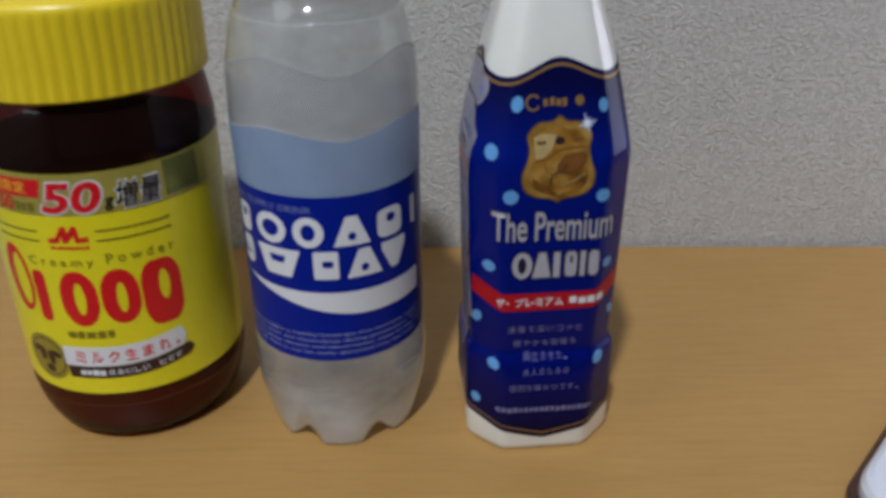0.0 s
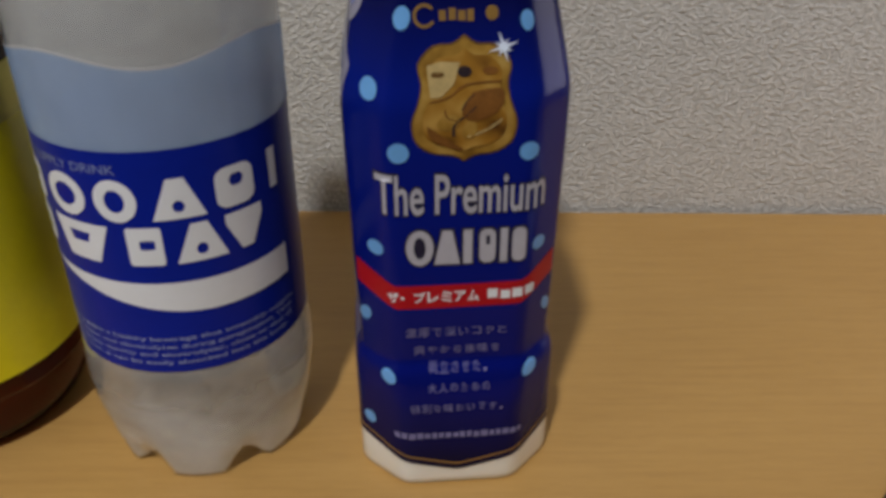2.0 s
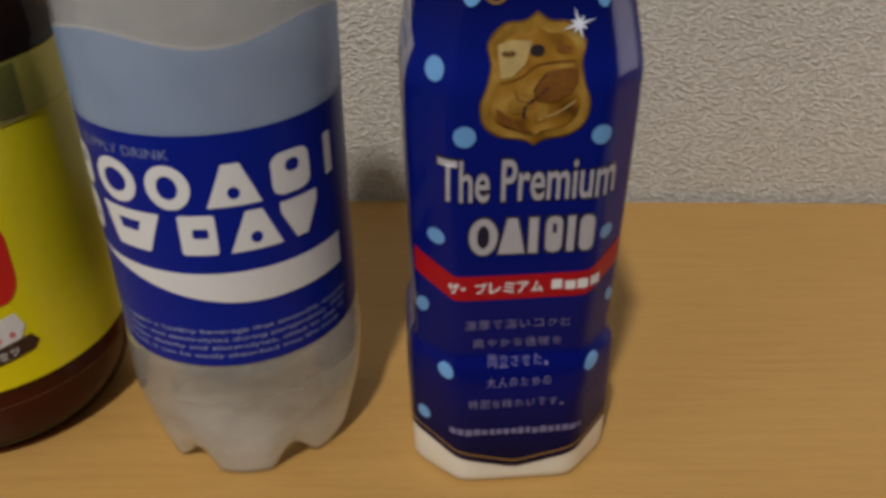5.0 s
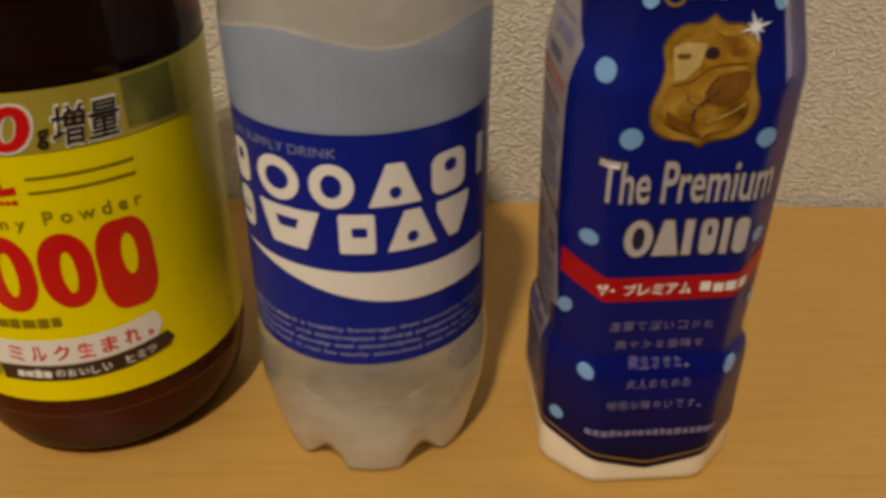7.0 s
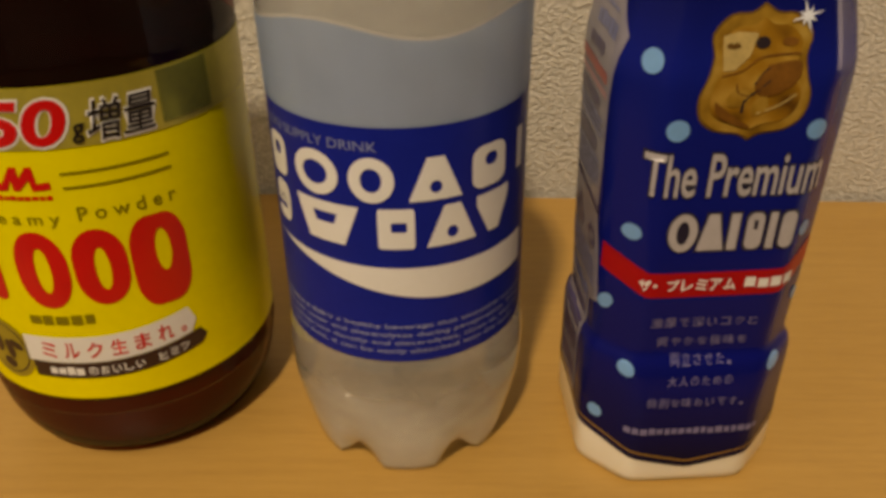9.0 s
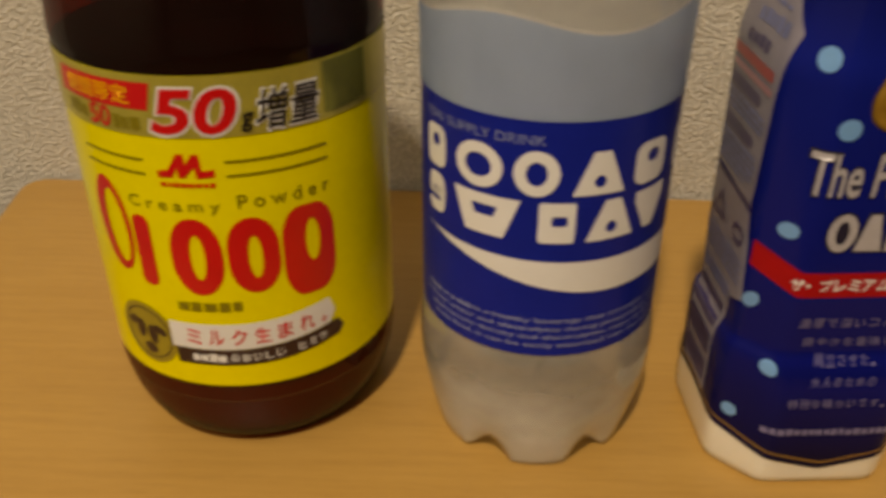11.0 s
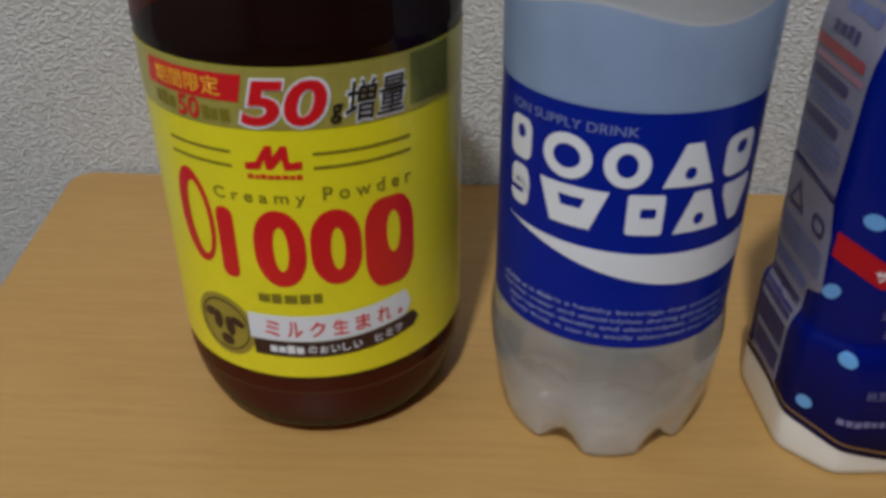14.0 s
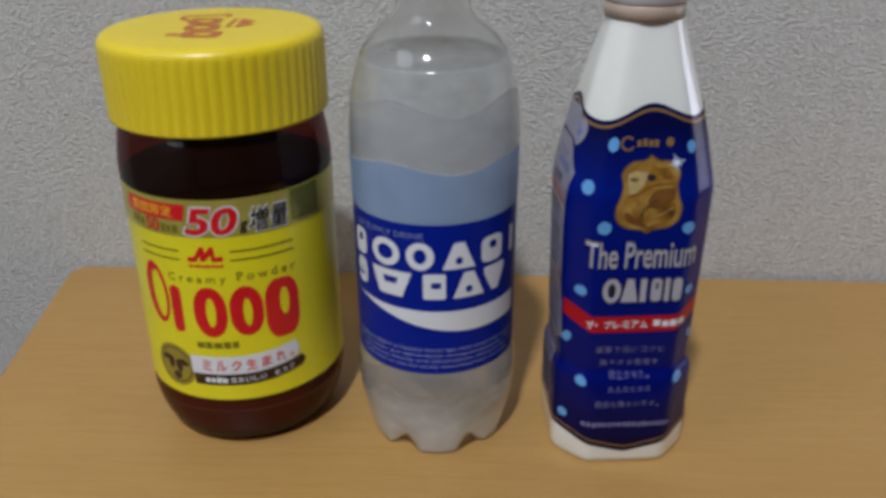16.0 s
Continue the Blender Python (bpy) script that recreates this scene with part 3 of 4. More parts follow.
# ---- bottle of sports drink ----
def drink_bottle():
    bottle = thing("sports_drink_bottle", -0.0411, 0.2931, 0, 0, "clear plastic bottle of cloudy drink with royal blue label", "bottle")
    R = 0.0328
    B = 0.0341
    foot = [(0.001, 0.0062), (0.012, 0.0035), (0.0225, 0.0), (0.0282, 0.0002), (0.0292, 0.0016), (0.0306, 0.0066), (0.0321, 0.0130), (0.0336, 0.0215), (B, 0.0310)]
    dale = [(0.001, 0.0062), (0.012, 0.0062), (0.0190, 0.0052), (0.0226, 0.0054), (0.0258, 0.0058), (0.0282, 0.0074), (0.0308, 0.0125), (0.0334, 0.0220), (B, 0.0310)]
    foot, dale = smooth_profile(foot, 3), smooth_profile(dale, 3)
    upper = smooth_profile([(B - 0.0001, 0.0345), (R + 0.0008, 0.0390), (R + 0.0002, 0.0420), (R, 0.0440), (R, 0.07), (R, 0.108), (R + 0.0002, 0.128), (0.0327, 0.1405), (0.0314, 0.1516), (0.0291, 0.1614),
                            (0.0266, 0.1668), (0.0232, 0.1709), (0.0196, 0.1740), (0.0162, 0.1768), (0.0143, 0.1802), (0.0136, 0.1840), (0.0132, 0.1870)], 6)

    def shell(inset, top):
        rows, n = [], 120
        for (rf, zf), (rd, zd) in zip(foot, dale):
            row = []
            for i in range(n):
                a = 2 * math.pi * i / n
                m = min(1.0, 2.2 * (0.5 + 0.5 * math.cos(6 * (a - radians(3))))) ** 0.7
                r, z = rd + (rf - rd) * m, zd + (zf - zd) * m
                r, z = max(0.0005, r - inset), z + inset
                row.append((r * math.sin(a), -r * math.cos(a), z))
            rows.append(row)
        last = 0
        for r, z in upper:
            if z > top:
                break
            last = r - inset
            rows.append([(last * math.sin(2 * math.pi * i / n), -last * math.cos(2 * math.pi * i / n), z) for i in range(n)])
        return rings(rows), last
    FULL = 0.1640
    (bm, vs), _ = shell(0.0, FULL + 0.0008)
    cap_row(bm, vs[0], True)
    part("plastic_shell", bm, PET, bottle, "clear thin plastic shell with six moulded feet")
    (bm, vs), _ = shell(0.0005, FULL)
    cap_row(bm, vs[0], True), cap_row(bm, vs[-1])
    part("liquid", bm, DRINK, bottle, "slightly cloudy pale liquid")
    # the empty shoulder above the drink, a wall with an outer and an inner face
    dome = [(r, z) for r, z in upper if z > FULL]
    dome = dome + [(r - 0.0010, z) for r, z in reversed(dome)]
    bm = turned(dome, 120, bottom=False, top=False)
    part("shoulder", bm, CLEAR, bottle, "empty clear plastic shoulder above the drink")
    neck = turned([(0.0130, 0.1868), (0.0165, 0.1873), (0.0168, 0.1885), (0.0165, 0.1897), (0.0128, 0.1903), (0.0126, 0.2055)], 64, bottom=False, top=False)
    part("neck_ring", neck, PET, bottle)
    cap = part("screw_cap", turned([(0.0142, 0.1920), (0.0147, 0.1925), (0.0148, 0.2062), (0.0140, 0.2080), (0.0100, 0.2084)], 120,
                                   lambda a, r, z: r - 0.0003 * (math.cos(40 * a) > 0) * (0.194 < z < 0.206)), CAP_WHITE, bottle, "white plastic screw cap")

    def skin(off):
        return lambda deg, mm: Vector(((R + off) * math.sin(radians(deg)), -(R + off) * math.cos(radians(deg)), mm / 1000))

    def decal(name, bm, material, off, parent, label=""):
        return part(name, wrap(bm, skin(off), 3.0), material, parent, label)

    n = 128
    wave_lo = lambda d: 128.7 + 1.9 * math.cos(radians(4 * (d + 27)))
    wave_hi = lambda d: 150.2 + 2.8 * math.cos(radians(4 * (d + 27)))
    angles = [360 * i / n for i in range(n)]
    label = part("label", rings([[skin(0.0002)(d, z) for d in angles] for z in (42.4, 75, 107.5)])[0], BLUE, bottle, "glossy royal blue label with white print")

    def upper_skin(d, z):
        rr = R
        for (r0, z0), (r1, z1) in zip(upper, upper[1:]):
            if z0 <= z / 1000 <= z1:
                rr = r0 + (r1 - r0) * (z / 1000 - z0) / (z1 - z0)
        return Vector(((rr + 0.0004) * math.sin(radians(d)), -(rr + 0.0004) * math.cos(radians(d)), z / 1000))
    part("blue_wave_film", rings([[upper_skin(d, 107.5 + (wave_lo(d) - 107.5) * k) for d in angles] for k in (0, 0.25, 0.5, 0.75, 1)])[0], FILM_BLUE, bottle, "translucent pale blue wave")
    part("grey_wave_film", rings([[upper_skin(d, wave_lo(d) + (wave_hi(d) - wave_lo(d)) * k) for d in angles] for k in (0, 0.25, 0.5, 0.75, 1)])[0], FILM_GREY, bottle, "translucent grey wave")

    part("wave_line", rings([[upper_skin(d, wave_hi(d) + o) for d in angles] for o in (-0.3, 0.3)])[0], FILM_LINE, bottle)
    part("wave_line", rings([[upper_skin(d, wave_lo(d) + o) for d in angles] for o in (0.15, 0.7)])[0], tinted_film("white_line_film", (0.8, 0.8, 0.8), 0.4), bottle)
    decal("small_line", text_mesh("ION SUPPLY DRINK", -64.5, -4.5, 101.6, 104.0), PALE_BLUE, 0.0004, label)
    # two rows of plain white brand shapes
    def slab_hole(x0, x1, y0, y1):
        w, h = x1 - x0, y1 - y0
        return [rounded(x0, x1, y0, y1, 0.3 * w, 5, 0.25 * h), rounded(x0 + 0.34 * w, x1 - 0.28 * w, y0 + 0.50 * h, y1 - 0.2 * h, 0.12 * w, 4)]

    def trap(x0, x1, y0, y1):
        c = (x0 + x1) / 2
        return [[(x0, y0), (x1, y0), (c + 3.6, y1), (c - 3.6, y1)], oval(c, y0 + 3.4, 2.6, 1.6, 12)]

    def ring2(x0, x1, y0, y1):
        cx, cy, rx, ry = (x0 + x1) / 2, (y0 + y1) / 2, (x1 - x0) / 2, (y1 - y0) / 2
        return [oval(cx, cy, rx, ry), oval(cx, cy, rx - 5.0, ry - 2.7)]
    a, b = 89.0, 99.9
    row_1 = (slab_hole(-65.5, -51.0, a, b), ring2(-44, -21.5, a - 0.3, b + 0.3), ring2(-17.0, 1.8, a - 0.3, b + 0.3), trap(7.2, 29.8, a, b),
             slab_hole(34.6, 53.4, a, b), [box2(63.4, 68.6, a, b)])
    a, b = 76.4, 87.2
    row_2 = ([rounded(-64, -51.4, a, b, 4, 5, 3), box2(-60, -51, 82.2, 83.6), box2(-64, -55, 79.6, 81.0)],
             [[(-45, b), (-13.4, b), (-20.4, a), (-38.4, a)], [(-35.4, 84.4), (-23.2, 84.4), (-25.0, 81.6), (-33.8, 81.6)]],
             [rounded(-5.8, 9.4, a, b, 1.2, 4), rounded(-0.4, 6.2, 81.0, 83.6, 0.8)],
             trap(14.2, 36.8, a, b), [[(37.0, b), (56.0, b), (56.0, b - 2.8), (49.4, a), (43.6, a), (37.0, b - 2.8)]])
    for loops in row_1 + row_2:
        decal("brand_shape", outline_mesh(loops), WHITE_INK, 0.0004, label)
    # swoosh
    top, bot = [], []
    for i in range(33):
        u = i / 32
        d = -65 + 135 * u
        w = 9.4 * math.sin(min(1, u / 0.72) * math.pi / 2) ** 1.35
        t = 72.3 - 1.5 * math.sin(min(1, u * 1.3) * math.pi / 2)
        top.append((d, t)), bot.append((d, t - max(0.15, w)))
    decal("white_swoosh", outline_mesh([top + bot[::-1]]), WHITE_INK, 0.0004, label, "white swoosh")
    # small print: bars for the name, then the sentence
    for line, x0, x1, z in (("is a healthy beverage that smoothly supplies", -33, 72, 53.3), ("the lost water and electrolytes during perspiration. With", -67, 70, 50.7),
                            ("appropriate density and electrolytes, close to that of", -61, 69, 48.2), ("body fluid, it can be easily absorbed into the body.", -59, 65, 45.6)):
        decal("text_line", text_mesh(line, x0, x1, z - 0.75, z + 1.0, 0.0, 0.01), SMALL_PRINT, 0.0004, label)
    decal("text_line", outline_mesh(tiny_words(-66, -35, 52.8, 54.2, 40)), SMALL_PRINT, 0.0004, label)
    # true proportions: a longer foot under a slightly slimmer body
    knots = ((0.0, 0.0), (0.031, 0.0322), (0.042, 0.0431), (0.107, 0.1079), (0.170, 0.1705), (0.215, 0.2154))

    def stretched(z):
        for (a0, b0), (a1, b1) in zip(knots, knots[1:]):
            if z <= a1:
                return b0 + (b1 - b0) * (z - a0) / (a1 - a0)
        return z
    for ob in bottle.children_recursive:
        for v in ob.data.vertices:
            v.co = (v.co.x * 0.995, v.co.y * 0.995, stretched(v.co.z))


drink_bottle()


# ---- bottle of milky drink ----
def milk_bottle():
    bottle = thing("milk_drink_bottle", 0.035, 0.2905, 0, 4.7, "white eight-sided bottle in dark blue dotted film with gold badge", "bottle")
    heights = [(0.0, 0.0269), (0.0008, 0.0275), (0.003, 0.0279), (0.012, 0.0279), (0.022, 0.0277), (0.034, 0.0278), (0.0380, 0.0277), (0.0405, 0.0273), (0.0415, 0.0268), (0.0426, 0.0261), (0.0440, 0.0259), (0.047, 0.0259), (0.060, 0.0264),
               (0.085, 0.0269), (0.105, 0.0273), (0.1165, 0.0274), (0.119, 0.0272), (0.125, 0.0262), (0.136, 0.0241), (0.148, 0.0217), (0.157, 0.0193), (0.166, 0.0168), (0.175, 0.0142), (0.1790, 0.0130), (0.184, 0.0126)]

    def half(z):
        for (z0, a), (z1, b) in zip(heights, heights[1:]):
            if z <= z1:
                return a + (b - a) * (max(z, z0) - z0) / (z1 - z0)
        return heights[-1][1]

    def radius(phi, z):
        w = half(z)
        k = 0.59 - 0.09 * min(1, max(0, (z - 0.12) / 0.06))
        p = 34 - 22 * min(1, max(0, (z - 0.12) / 0.06))
        deep = 1.03 - 0.07 * min(1, max(0, (z - 0.030) / 0.014))
        dia = (w + k * w) / math.sqrt(2)
        s = 0.0
        for j in range(8):
            c = math.cos(phi - j * math.pi / 4)
            if c > 0:
                s += (c / (dia * (1.018 if j in (1, 3) else 1.0) if j % 2 else w * (1.038 if j == 2 else 1.0 if j == 6 else deep))) ** p
        return s ** (-1 / p)

    def at(phi, z, off=0.0):
        r = radius(phi, z) + off
        return Vector((r * math.sin(phi), -r * math.cos(phi), z))

    def angle_for(u, z):
        """The direction in which the skin at that height lies u to the side."""
        lo, hi, s = 0.0, math.pi / 2, math.copysign(1, u)
        for _ in range(22):
            m = (lo + hi) / 2
            lo, hi = (m, hi) if radius(m, z) * math.sin(m) < abs(u) else (lo, m)
        return s * lo

    def front(off):
        return lambda mm, zz: at(angle_for(mm / 1000, zz / 1000), zz / 1000, off)

    n = 160
    ang = [2 * math.pi * i / n for i in range(n)]
    rows = [[at(a, z) for a in ang] for z, _ in heights]
    bm, vs = rings(rows)
    cap_row(bm, vs[0], True), cap_row(bm, vs[-1])
    part("body", bm, MILK, bottle, "milky white plastic bottle body")
    part("seal_ring", turned([(0.0128, 0.1782), (0.0143, 0.1786), (0.0144, 0.1835), (0.0136, 0.1842)], 64), RING_TAN, bottle, "tan seal ring under the cap")
    part("screw_cap", turned([(0.0140, 0.1842), (0.0147, 0.1848), (0.0148, 0.1985), (0.0134, 0.2002), (0.010, 0.2006)], 120,
                             lambda a, r, z: r - 0.0003 * (math.cos(36 * a) > 0) * (0.186 < z < 0.197)), CAP_WHITE, bottle, "white screw cap")

    # shrink film with wavy upper and lower edges
    def upper(a):
        d = math.degrees(math.atan2(math.sin(a), math.cos(a)))
        return 0.1488 + 0.0030 * math.cos(radians(4 * (d - 2))) + 0.0008 * math.sin(a)

    def lower(a):
        return 0.0060 + 0.009 * min(1.0, abs(math.sin(a))) ** 1.2
    steps = 150
    rows = [[at(a, lower(a) + (upper(a) - lower(a)) * k / steps, 0.00025) for a in ang] for k in range(steps + 1)]
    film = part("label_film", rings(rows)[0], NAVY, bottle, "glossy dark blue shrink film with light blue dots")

    def edge_line(name, fn, off, wide):
        rows = [[at(a, fn(a) + o, 0.00042) for a in ang] for o in (off, off + wide)]
        part(name, rings(rows)[0], GOLD_INK, film, "thin gold line")
    edge_line("gold_line", upper, -0.0026, 0.0009)
    edge_line("gold_line", lower, 0.0022, 0.0006)

    def decal(name, bm, material, off, label="", step=1.2):
        return part(name, wrap(bm, front(off), step, 1.5), material, film, label)

    dots = ((-12.6, 137.6, 1.9, 2.6), (-20.9, 121.4, 1.9, 2.8), (-14.4, 106.6, 2.6, 2.6), (16.6, 106.0, 2.4, 2.4), (-21.0, 78.9, 2.0, 2.2), (20.8, 78.6, 1.8, 2.1), (-24.5, 56.0, 1.5, 2.5),
            (24.6, 56.4, 1.2, 2.4), (-19.0, 39.0, 2.0, 2.2), (20.0, 39.2, 2.2, 2.3), (-24.8, 20.6, 1.6, 2.1), (15.2, 136.4, 1.6, 2.3))
    for x, z, rx, rz in dots:
        decal("blue_dot", outline_mesh([oval(x, z, rx, rz, 24, 0.0 if z < 50 else (-0.25 if x < 0 else 0.25))]), SKY_DOT, 0.00045, "light blue dot", 0.8)
    # shield badge in relief
    shield = [(1.0, 133.4), (-1.6, 131.6), (-5.6, 131.2), (-9.0, 127.4), (-8.4, 123.0), (-9.2, 118.6), (-10.6, 114.4), (-9.8, 109.6), (-6.4, 106.8), (-1.2, 105.9), (1.0, 104.5)]
    loop = smooth_profile(shield, 3)
    loop = loop + [(2.2 - x, z) for x, z in loop[-2:0:-1]]
    small = [(1.1 + (x - 1.1) * 0.82, 118.6 + (z - 118.6) * 0.84) for x, z in loop]
    decal("shield_edge", outline_mesh([[(1.1 + (x - 1.1) * 1.05, 118.6 + (z - 118.6) * 1.04) for x, z in loop]]), BADGE_DARK, 0.0004)
    decal("shield_badge", outline_mesh([loop]), BADGE, 0.0006, "embossed gold shield badge")
    decal("shield_field", outline_mesh([small]), BADGE_FIELD, 0.0008, "mottled dark and light gold field")
    for name, loops, mat in (
            ("badge_patch", [[(-7.2, 127.4), (-4.2, 128.3), (0.0, 128.0), (-1.4, 123.2), (-4.2, 120.4), (-6.6, 120.2)]], BADGE_LIGHT),
            ("badge_patch", [smooth_profile([(2.8, 121.4), (9.4, 122.0), (9.0, 117.2), (3.6, 114.4), (0.4, 116.4), (2.8, 121.4)], 4)[:-1]], BADGE_BROWN),
            ("badge_patch", [smooth_profile([(-7.4, 113.6), (-2.0, 109.4), (1.0, 107.4), (-1.8, 107.8), (-6.6, 110.4), (-7.4, 113.6)], 4)[:-1]], BADGE_BROWN),
            ("badge_patch", [oval(-2.6, 114.2, 2.6, 2.0, 20, 0.4)], BADGE),
            ("badge_patch", [oval(2.2, 112.2, 1.6, 2.4, 20, -0.4)], BADGE),
            ("badge_patch", [oval(-4.9, 125.4, 1.5, 0.7, 20)], BADGE_DARK),
            ("badge_patch", [oval(6.7, 126.1, 1.7, 0.9, 20)], BADGE_BROWN),
            ("badge_spot", [oval(1.0, 126.0, 1.55, 1.25, 20)], BADGE_INK),
            ("badge_stroke", [stroke(smooth_profile([(-6.8, 119.2), (-2.6, 120.2), (0.4, 122.6), (3.8, 123.4), (9.2, 123.6)], 4), 0.35, 0.5)], BADGE_BROWN),
            ("badge_stroke", [stroke(smooth_profile([(0.4, 117.2), (1.8, 119.6), (3.2, 120.8)], 4), 0.5, 0.3)], BADGE_INK),
            ("badge_stroke", [stroke(smooth_profile([(-1.4, 110.8), (-1.2, 113.6), (1.2, 115.8), (3.6, 118.0)], 4), 0.7, 0.35)], BADGE_INK),
            ("badge_stroke", [stroke(smooth_profile([(-3.4, 117.4), (-2.8, 115.4), (-0.6, 114.6)], 4), 0.4, 0.3)], BADGE_BROWN),
            ("badge_stroke", [stroke(smooth_profile([(1.8, 110.6), (6.0, 112.2), (9.6, 114.8)], 4), 0.5, 0.4)], BADGE_LIGHT)):
        decal(name, outline_mesh(loops), mat, 0.001)
    spark = []
    for i in range(16):
        r = 3.6 if i % 4 == 0 else (2.2 if i % 2 == 0 else 0.9)
        spark.append((9.4 + r * math.cos(math.pi * i / 8 + 0.3), 131.2 + r * math.sin(math.pi * i / 8 + 0.3)))
    decal("sparkle", outline_mesh([spark]), STAR, 0.0013)
    # brand shapes and words
    decal("brand_bar", outline_mesh([stroke([(-7.6 + 2.2 * math.cos(radians(t)), 138.0 + 2.3 * math.sin(radians(t))) for t in range(40, 330, 24)], 0.7)]
                                    + bars(-4.4, 4.2, 136.6, 139.6, 5, 1.1, 1.7, 0.5)), GOLD_INK, 0.00045)
    decal("gold_dot", outline_mesh([oval(7.2, 138.4, 1.4, 1.6)]), GOLD_INK, 0.00045)
    decal("title_edge", text_mesh("The Premium", -20.9, 21.9, 89.2, 101.4, fat=0.045), DARK_EDGE, 0.0004)
    decal("title", text_mesh("The Premium", -20.4, 21.4, 89.8, 100.8, fat=0.012), SILVER_INK, 0.0006)
    # brand word as plain upright shapes
    a, b = 75.2, 85.2
    def word(g):
        return ([oval(-9.6, 80.2, 3.4 + g, 5.2 + g), oval(-9.6, 80.2, 1.5 - g * 0.6, 3.2 - g * 0.6)],
                [[(-6.0 - g, a - g), (0.4 + g, a - g), (-1.6 + g, b + g), (-4.0 - g, b + g)]],
                [box2(1.2 - g, 3.4 + g, a - g, b + g)],
                [rounded(5.2 - g, 9.2 + g, a - g, b + g, 1.5, 5, 2.2), rounded(6.8 + g * 0.6, 7.8 - g * 0.6, 80.6, 83.2, 0.2)],
                [box2(10.4 - g, 12.2 + g, a - g, b + g)],
                [rounded(13.4 - g, 17.0 + g, a - g, b + g, 1.5, 5, 2.0)])
    for loops in word(0.55):
        decal("brand_edge", outline_mesh(loops[:1]), DARK_EDGE, 0.0004)
    for loops in word(0.0):
        decal("brand_shape", outline_mesh(loops), SILVER_INK, 0.0006)
    band = [(-26.3, 73.2), (-16.4, 68.7), (0, 68.7), (16.6, 68.9), (26.0, 73.6), (26.0, 66.4), (16.6, 61.6), (0, 61.5), (-16.4, 61.4), (-26.3, 66.0)]
    decal("red_band", outline_mesh([band]), BAND_RED, 0.0004, "red band with white characters")
    for i, ch in enumerate("ザ・プレミアム"):
        x = -18.2 + i * 3.45
        decal("band_lettering", text_mesh(ch, x, x + (2.9 if ch != "・" else 1.0), 63.4 if ch != "・" else 64.6, 66.8 if ch != "・" else 65.6, fat=0.025), WHITE_INK, 0.0006)
    decal("band_bar", outline_mesh(bars(7.6, 20.6, 63.6, 67.0, 8, 2.5, 2.8, 0.7)), WHITE_INK, 0.0006)
    for line, x0, x1, z in (("濃厚で深いコクと", -13.8, 14.0, 53.4), ("爽やかな後味を", -11.6, 12.2, 47.4), ("両立させた、", -7.8, 9.8, 42.0),
                            ("大人のための", -8.2, 9.4, 36.2), ("特別な味わいです。", -13.0, 14.4, 29.6)):
        step = (x1 - x0) / len(line)
        for i, ch in enumerate(line):
            if ch in "、。":
                loops = [oval(x0 + i * step + 0.6, z - 1.0, 0.5, 0.45, 10)]
                decal("text_line", outline_mesh(loops), MUTED, 0.00045)
            else:
                small = 0.0 if ch in "濃厚深爽後味両立大人特別" else 0.25
                decal("text_line", text_mesh(ch, x0 + i * step + small, x0 + (i + 0.84) * step - small, z - 1.5 + small, z + 1.5 - small), MUTED, 0.00045)
    decal("text_line", outline_mesh(bars(-18.0, 18.0, 18.4, 20.8, 65, 1.3, 2.0, 0.45)), MUTED, 0.00045)

    # pale information panel on the side face: s runs from the front to the rear, in millimetres
    def side(off):
        def place(smm, zz):
            lo, hi, z = 0.0, math.pi / 2, zz / 1000
            for _ in range(22):
                m = (lo + hi) / 2
                lo, hi = (m, hi) if radius(-math.pi / 2 - m, z) * math.sin(m) < abs(smm) / 1000 else (lo, m)
            return at(-math.pi / 2 - math.copysign(lo, smm), z, off)
        return place

    def side_decal(name, loops, material, off, label=""):
        return part(name, wrap(outline_mesh(loops), side(off), 1.5, 4.0), material, film, label)
    side_decal("info_panel", [[(-16.6, 125), (-14.2, 110), (-13.6, 99), (-12.3, 80), (15.8, 82), (16.4, 95), (15.6, 118), (13.6, 134), (-8, 135), (-12, 132)]], PANEL, 0.0004, "pale lavender information panel")
    side_decal("info_panel", [[(-12.6, 78.4), (-14.6, 70), (-15.6, 54), (-9.4, 51.4), (-7.8, 36), (-8, 17.4), (10.6, 17.4), (13.4, 48), (16.6, 58), (15.8, 80.4)]], PANEL, 0.0004, "pale lavender information panel")
    side_decal("info_tab", [oval(-12.6, 139.6, 2.8, 5.0)], PANEL, 0.00046, "pale rounded tab")
    side_decal("info_tab", [[(-12.4, 136.0), (11.0, 136.0), (9.0, 146.6), (-9.6, 147.6), (-12.4, 143.0)]], PANEL, 0.00043)
    side_decal("tab_stroke", [stroke(smooth_profile([(-13.8, 140.6), (-12.4, 138.6), (-11.0, 141.6)], 4), 0.9)], PANEL_BLUE, 0.0006)
    side_decal("red_stripe", [rounded(-11.8, 14.8, 111.8, 114.6, 0.8)], PANEL_RED, 0.00055)
    side_decal("pink_stripe", [rounded(-12.4, 13.4, 108.7, 110.4, 0.6)], PANEL_PINK, 0.00055)
    for x0, x1, z0, z1 in ((-7.0, 13.4, 104.0, 107.0), (-6.6, 13.8, 93.0, 96.0)):
        side_decal("rounded_block", [rounded(x0, x1, z0, z1, 1.2)], PANEL_INK, 0.00055)
    side_decal("panel_block", bars(-12.4, 4.6, 122.6, 126.4, 31, 2.6, 3.6, 0.7), PANEL_BLUE, 0.00055)
    side_decal("panel_block", bars(-6.0, 8.4, 116.8, 120.2, 32, 2.2, 3.4, 0.7), PANEL_INK, 0.00055)
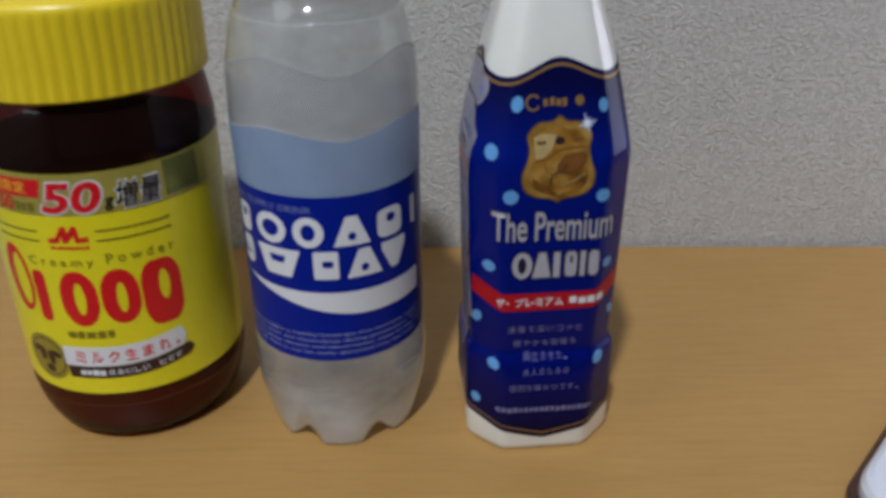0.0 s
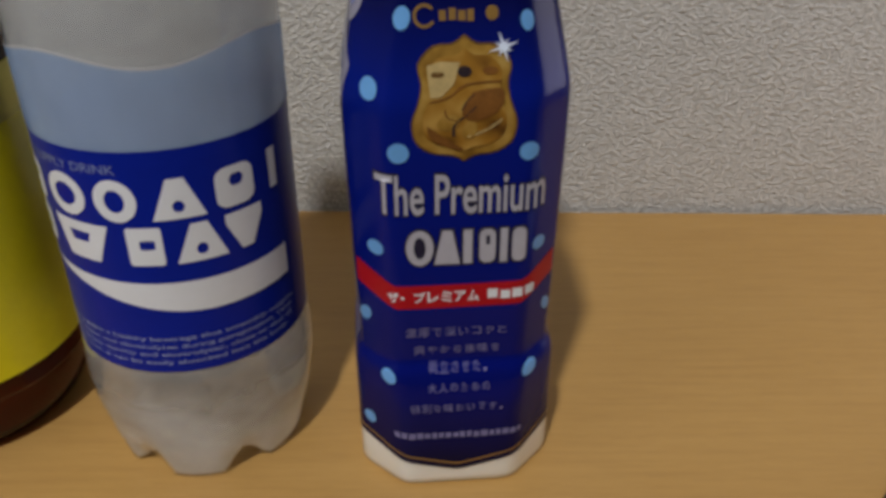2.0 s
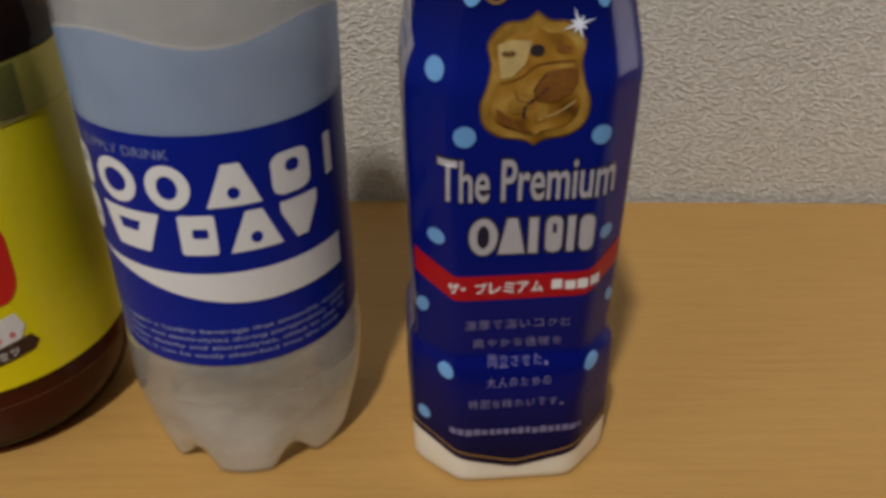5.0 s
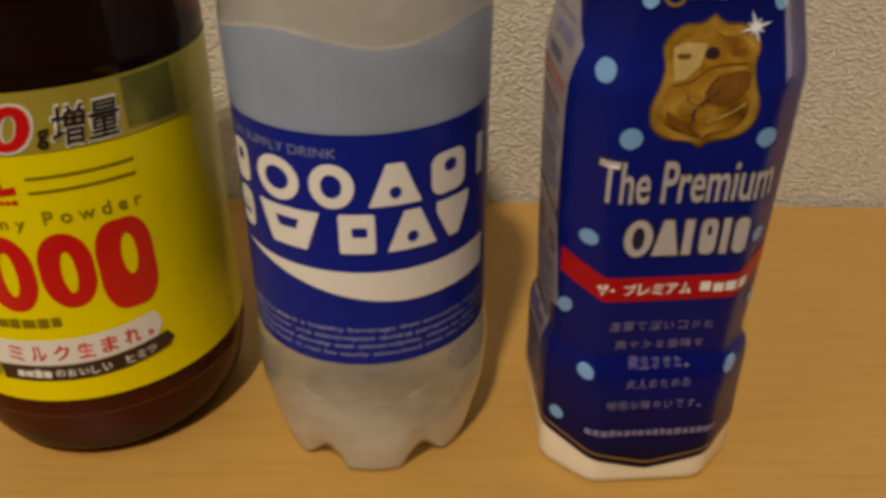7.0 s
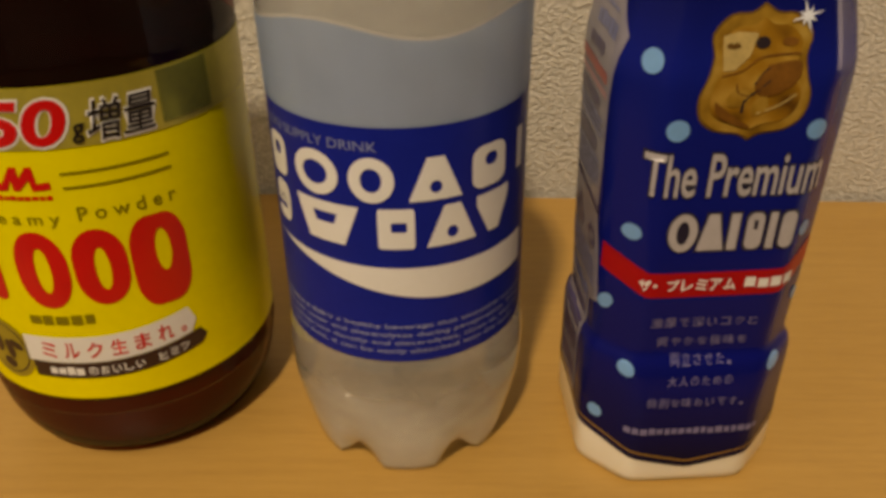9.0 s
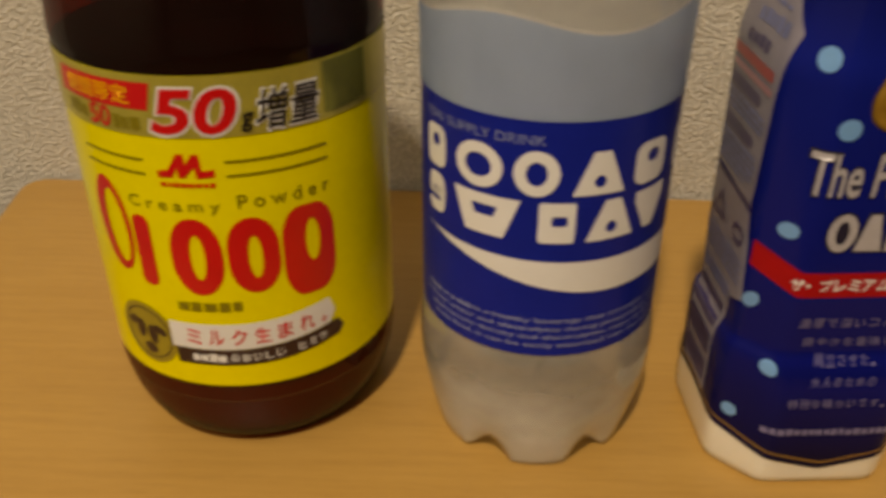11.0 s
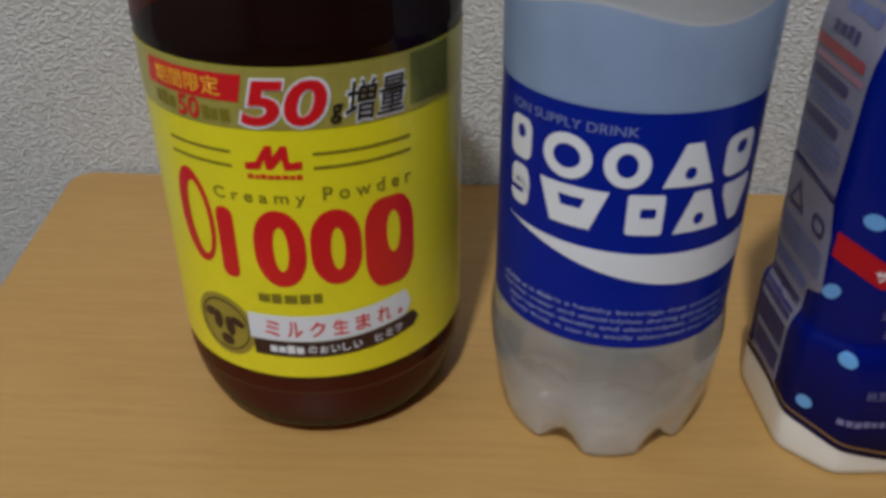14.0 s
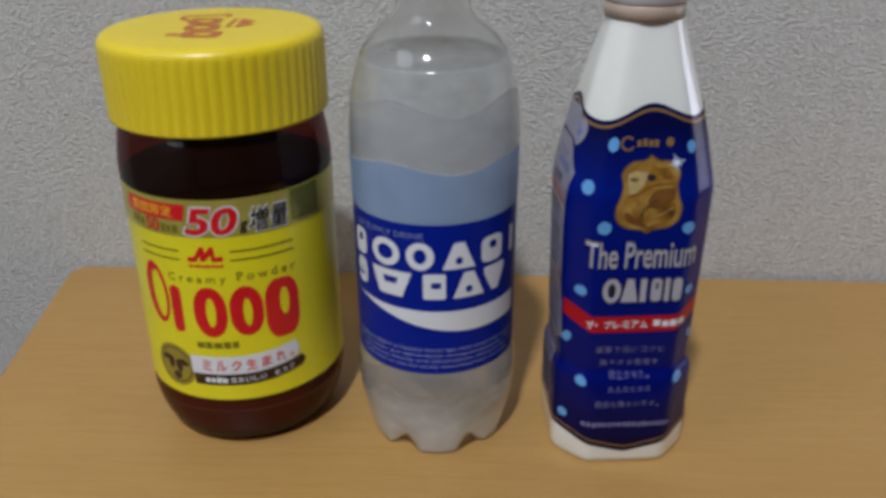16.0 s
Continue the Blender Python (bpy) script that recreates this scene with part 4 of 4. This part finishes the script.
    for i, (z, x0, x1) in enumerate(((128.8, -10, 10), (102.2, -11, 14), (100.4, -12, 14), (98.6, -11, 12), (91.2, -10, 14.5), (89.4, -11, 14.5), (87.6, -10.6, 14.5), (85.8, -10, 14), (84.0, -6, 14),
                                     (63.6, -13, 15), (61.6, -13, 15), (59.6, -13.6, 14), (57.4, -13, 12))):
        side_decal("panel_line", bars(x0, x1, z - 0.6, z + 0.6, 80 + i, 1.4, 6.0, 0.6), PANEL_BLUE, 0.00055)
    side_decal("panel_rule", [box2(-12.6, 15.8, 79.2, 80.6)], PANEL_INK, 0.00046)
    # recycling marks
    tri = [(6.6 + 6.0 * math.cos(radians(90 + 120 * i)), 70.4 + 5.4 * math.sin(radians(90 + 120 * i))) for i in range(3)]
    side_decal("recycling_mark", [tri, [(6.6 + (x - 6.6) * 0.60, 70.4 + (z - 70.4) * 0.60) for x, z in tri]], PANEL_INK, 0.00055)
    side_decal("recycling_mark", [rounded(-11.4, -4.0, 67.0, 72.4, 2.2), rounded(-10.2, -5.2, 68.2, 71.2, 1.4)], PANEL_INK, 0.00055)
    # striped blocks below the waist
    for z0, z1, x0, x1 in ((49.6, 53.6, -8.0, 12.0), (38.6, 46.8, -6.6, 12.4), (28.6, 36.6, -6.4, 11.6), (19.4, 26.8, -6.4, 10.4)):
        k = 4 if z1 - z0 > 5 else 2
        for i in range(k):
            h = (z1 - z0) / k
            side_decal("panel_block", [box2(x0, x1, z0 + i * h, z0 + (i + 0.78) * h)], PANEL_INK if k == 4 else PANEL_BLUE, 0.00055)


milk_bottle()


# ---- flat white case at the table's side ----
def flat_case():
    case = thing("plastic_case", 0.1345, 0.2245, 0, 48.5, "flat white plastic case with dark brown lower edge on the table", "case")

    def block(x0, x1, y0, y1, r, levels):
        rows = []
        for inset, z in levels:
            rows.append([(x, y, z) for x, y in rounded(x0 + inset, x1 - inset, y0 + inset, y1 - inset, r, 8)])
        bm, vs = rings(rows)
        bm.faces.new(vs[0][::-1]), bm.faces.new(vs[-1])
        return bm
    # dark brown strip showing below and around the white cover
    part("rim", block(0.0, 0.13, -0.085, 0.0, 0.018, ((0.0015, 0.0), (0.0, 0.0015), (0.0, 0.004), (0.001, 0.005))), DEVICE_DARK, case, "dark brown lower edge", False)
    part("cover", block(0.003, 0.127, -0.082, -0.003, 0.017, ((0.0, 0.005), (0.0, 0.009), (0.001, 0.0115), (0.003, 0.013))), DEVICE_WHITE, case, "white plastic cover", False)


flat_case()
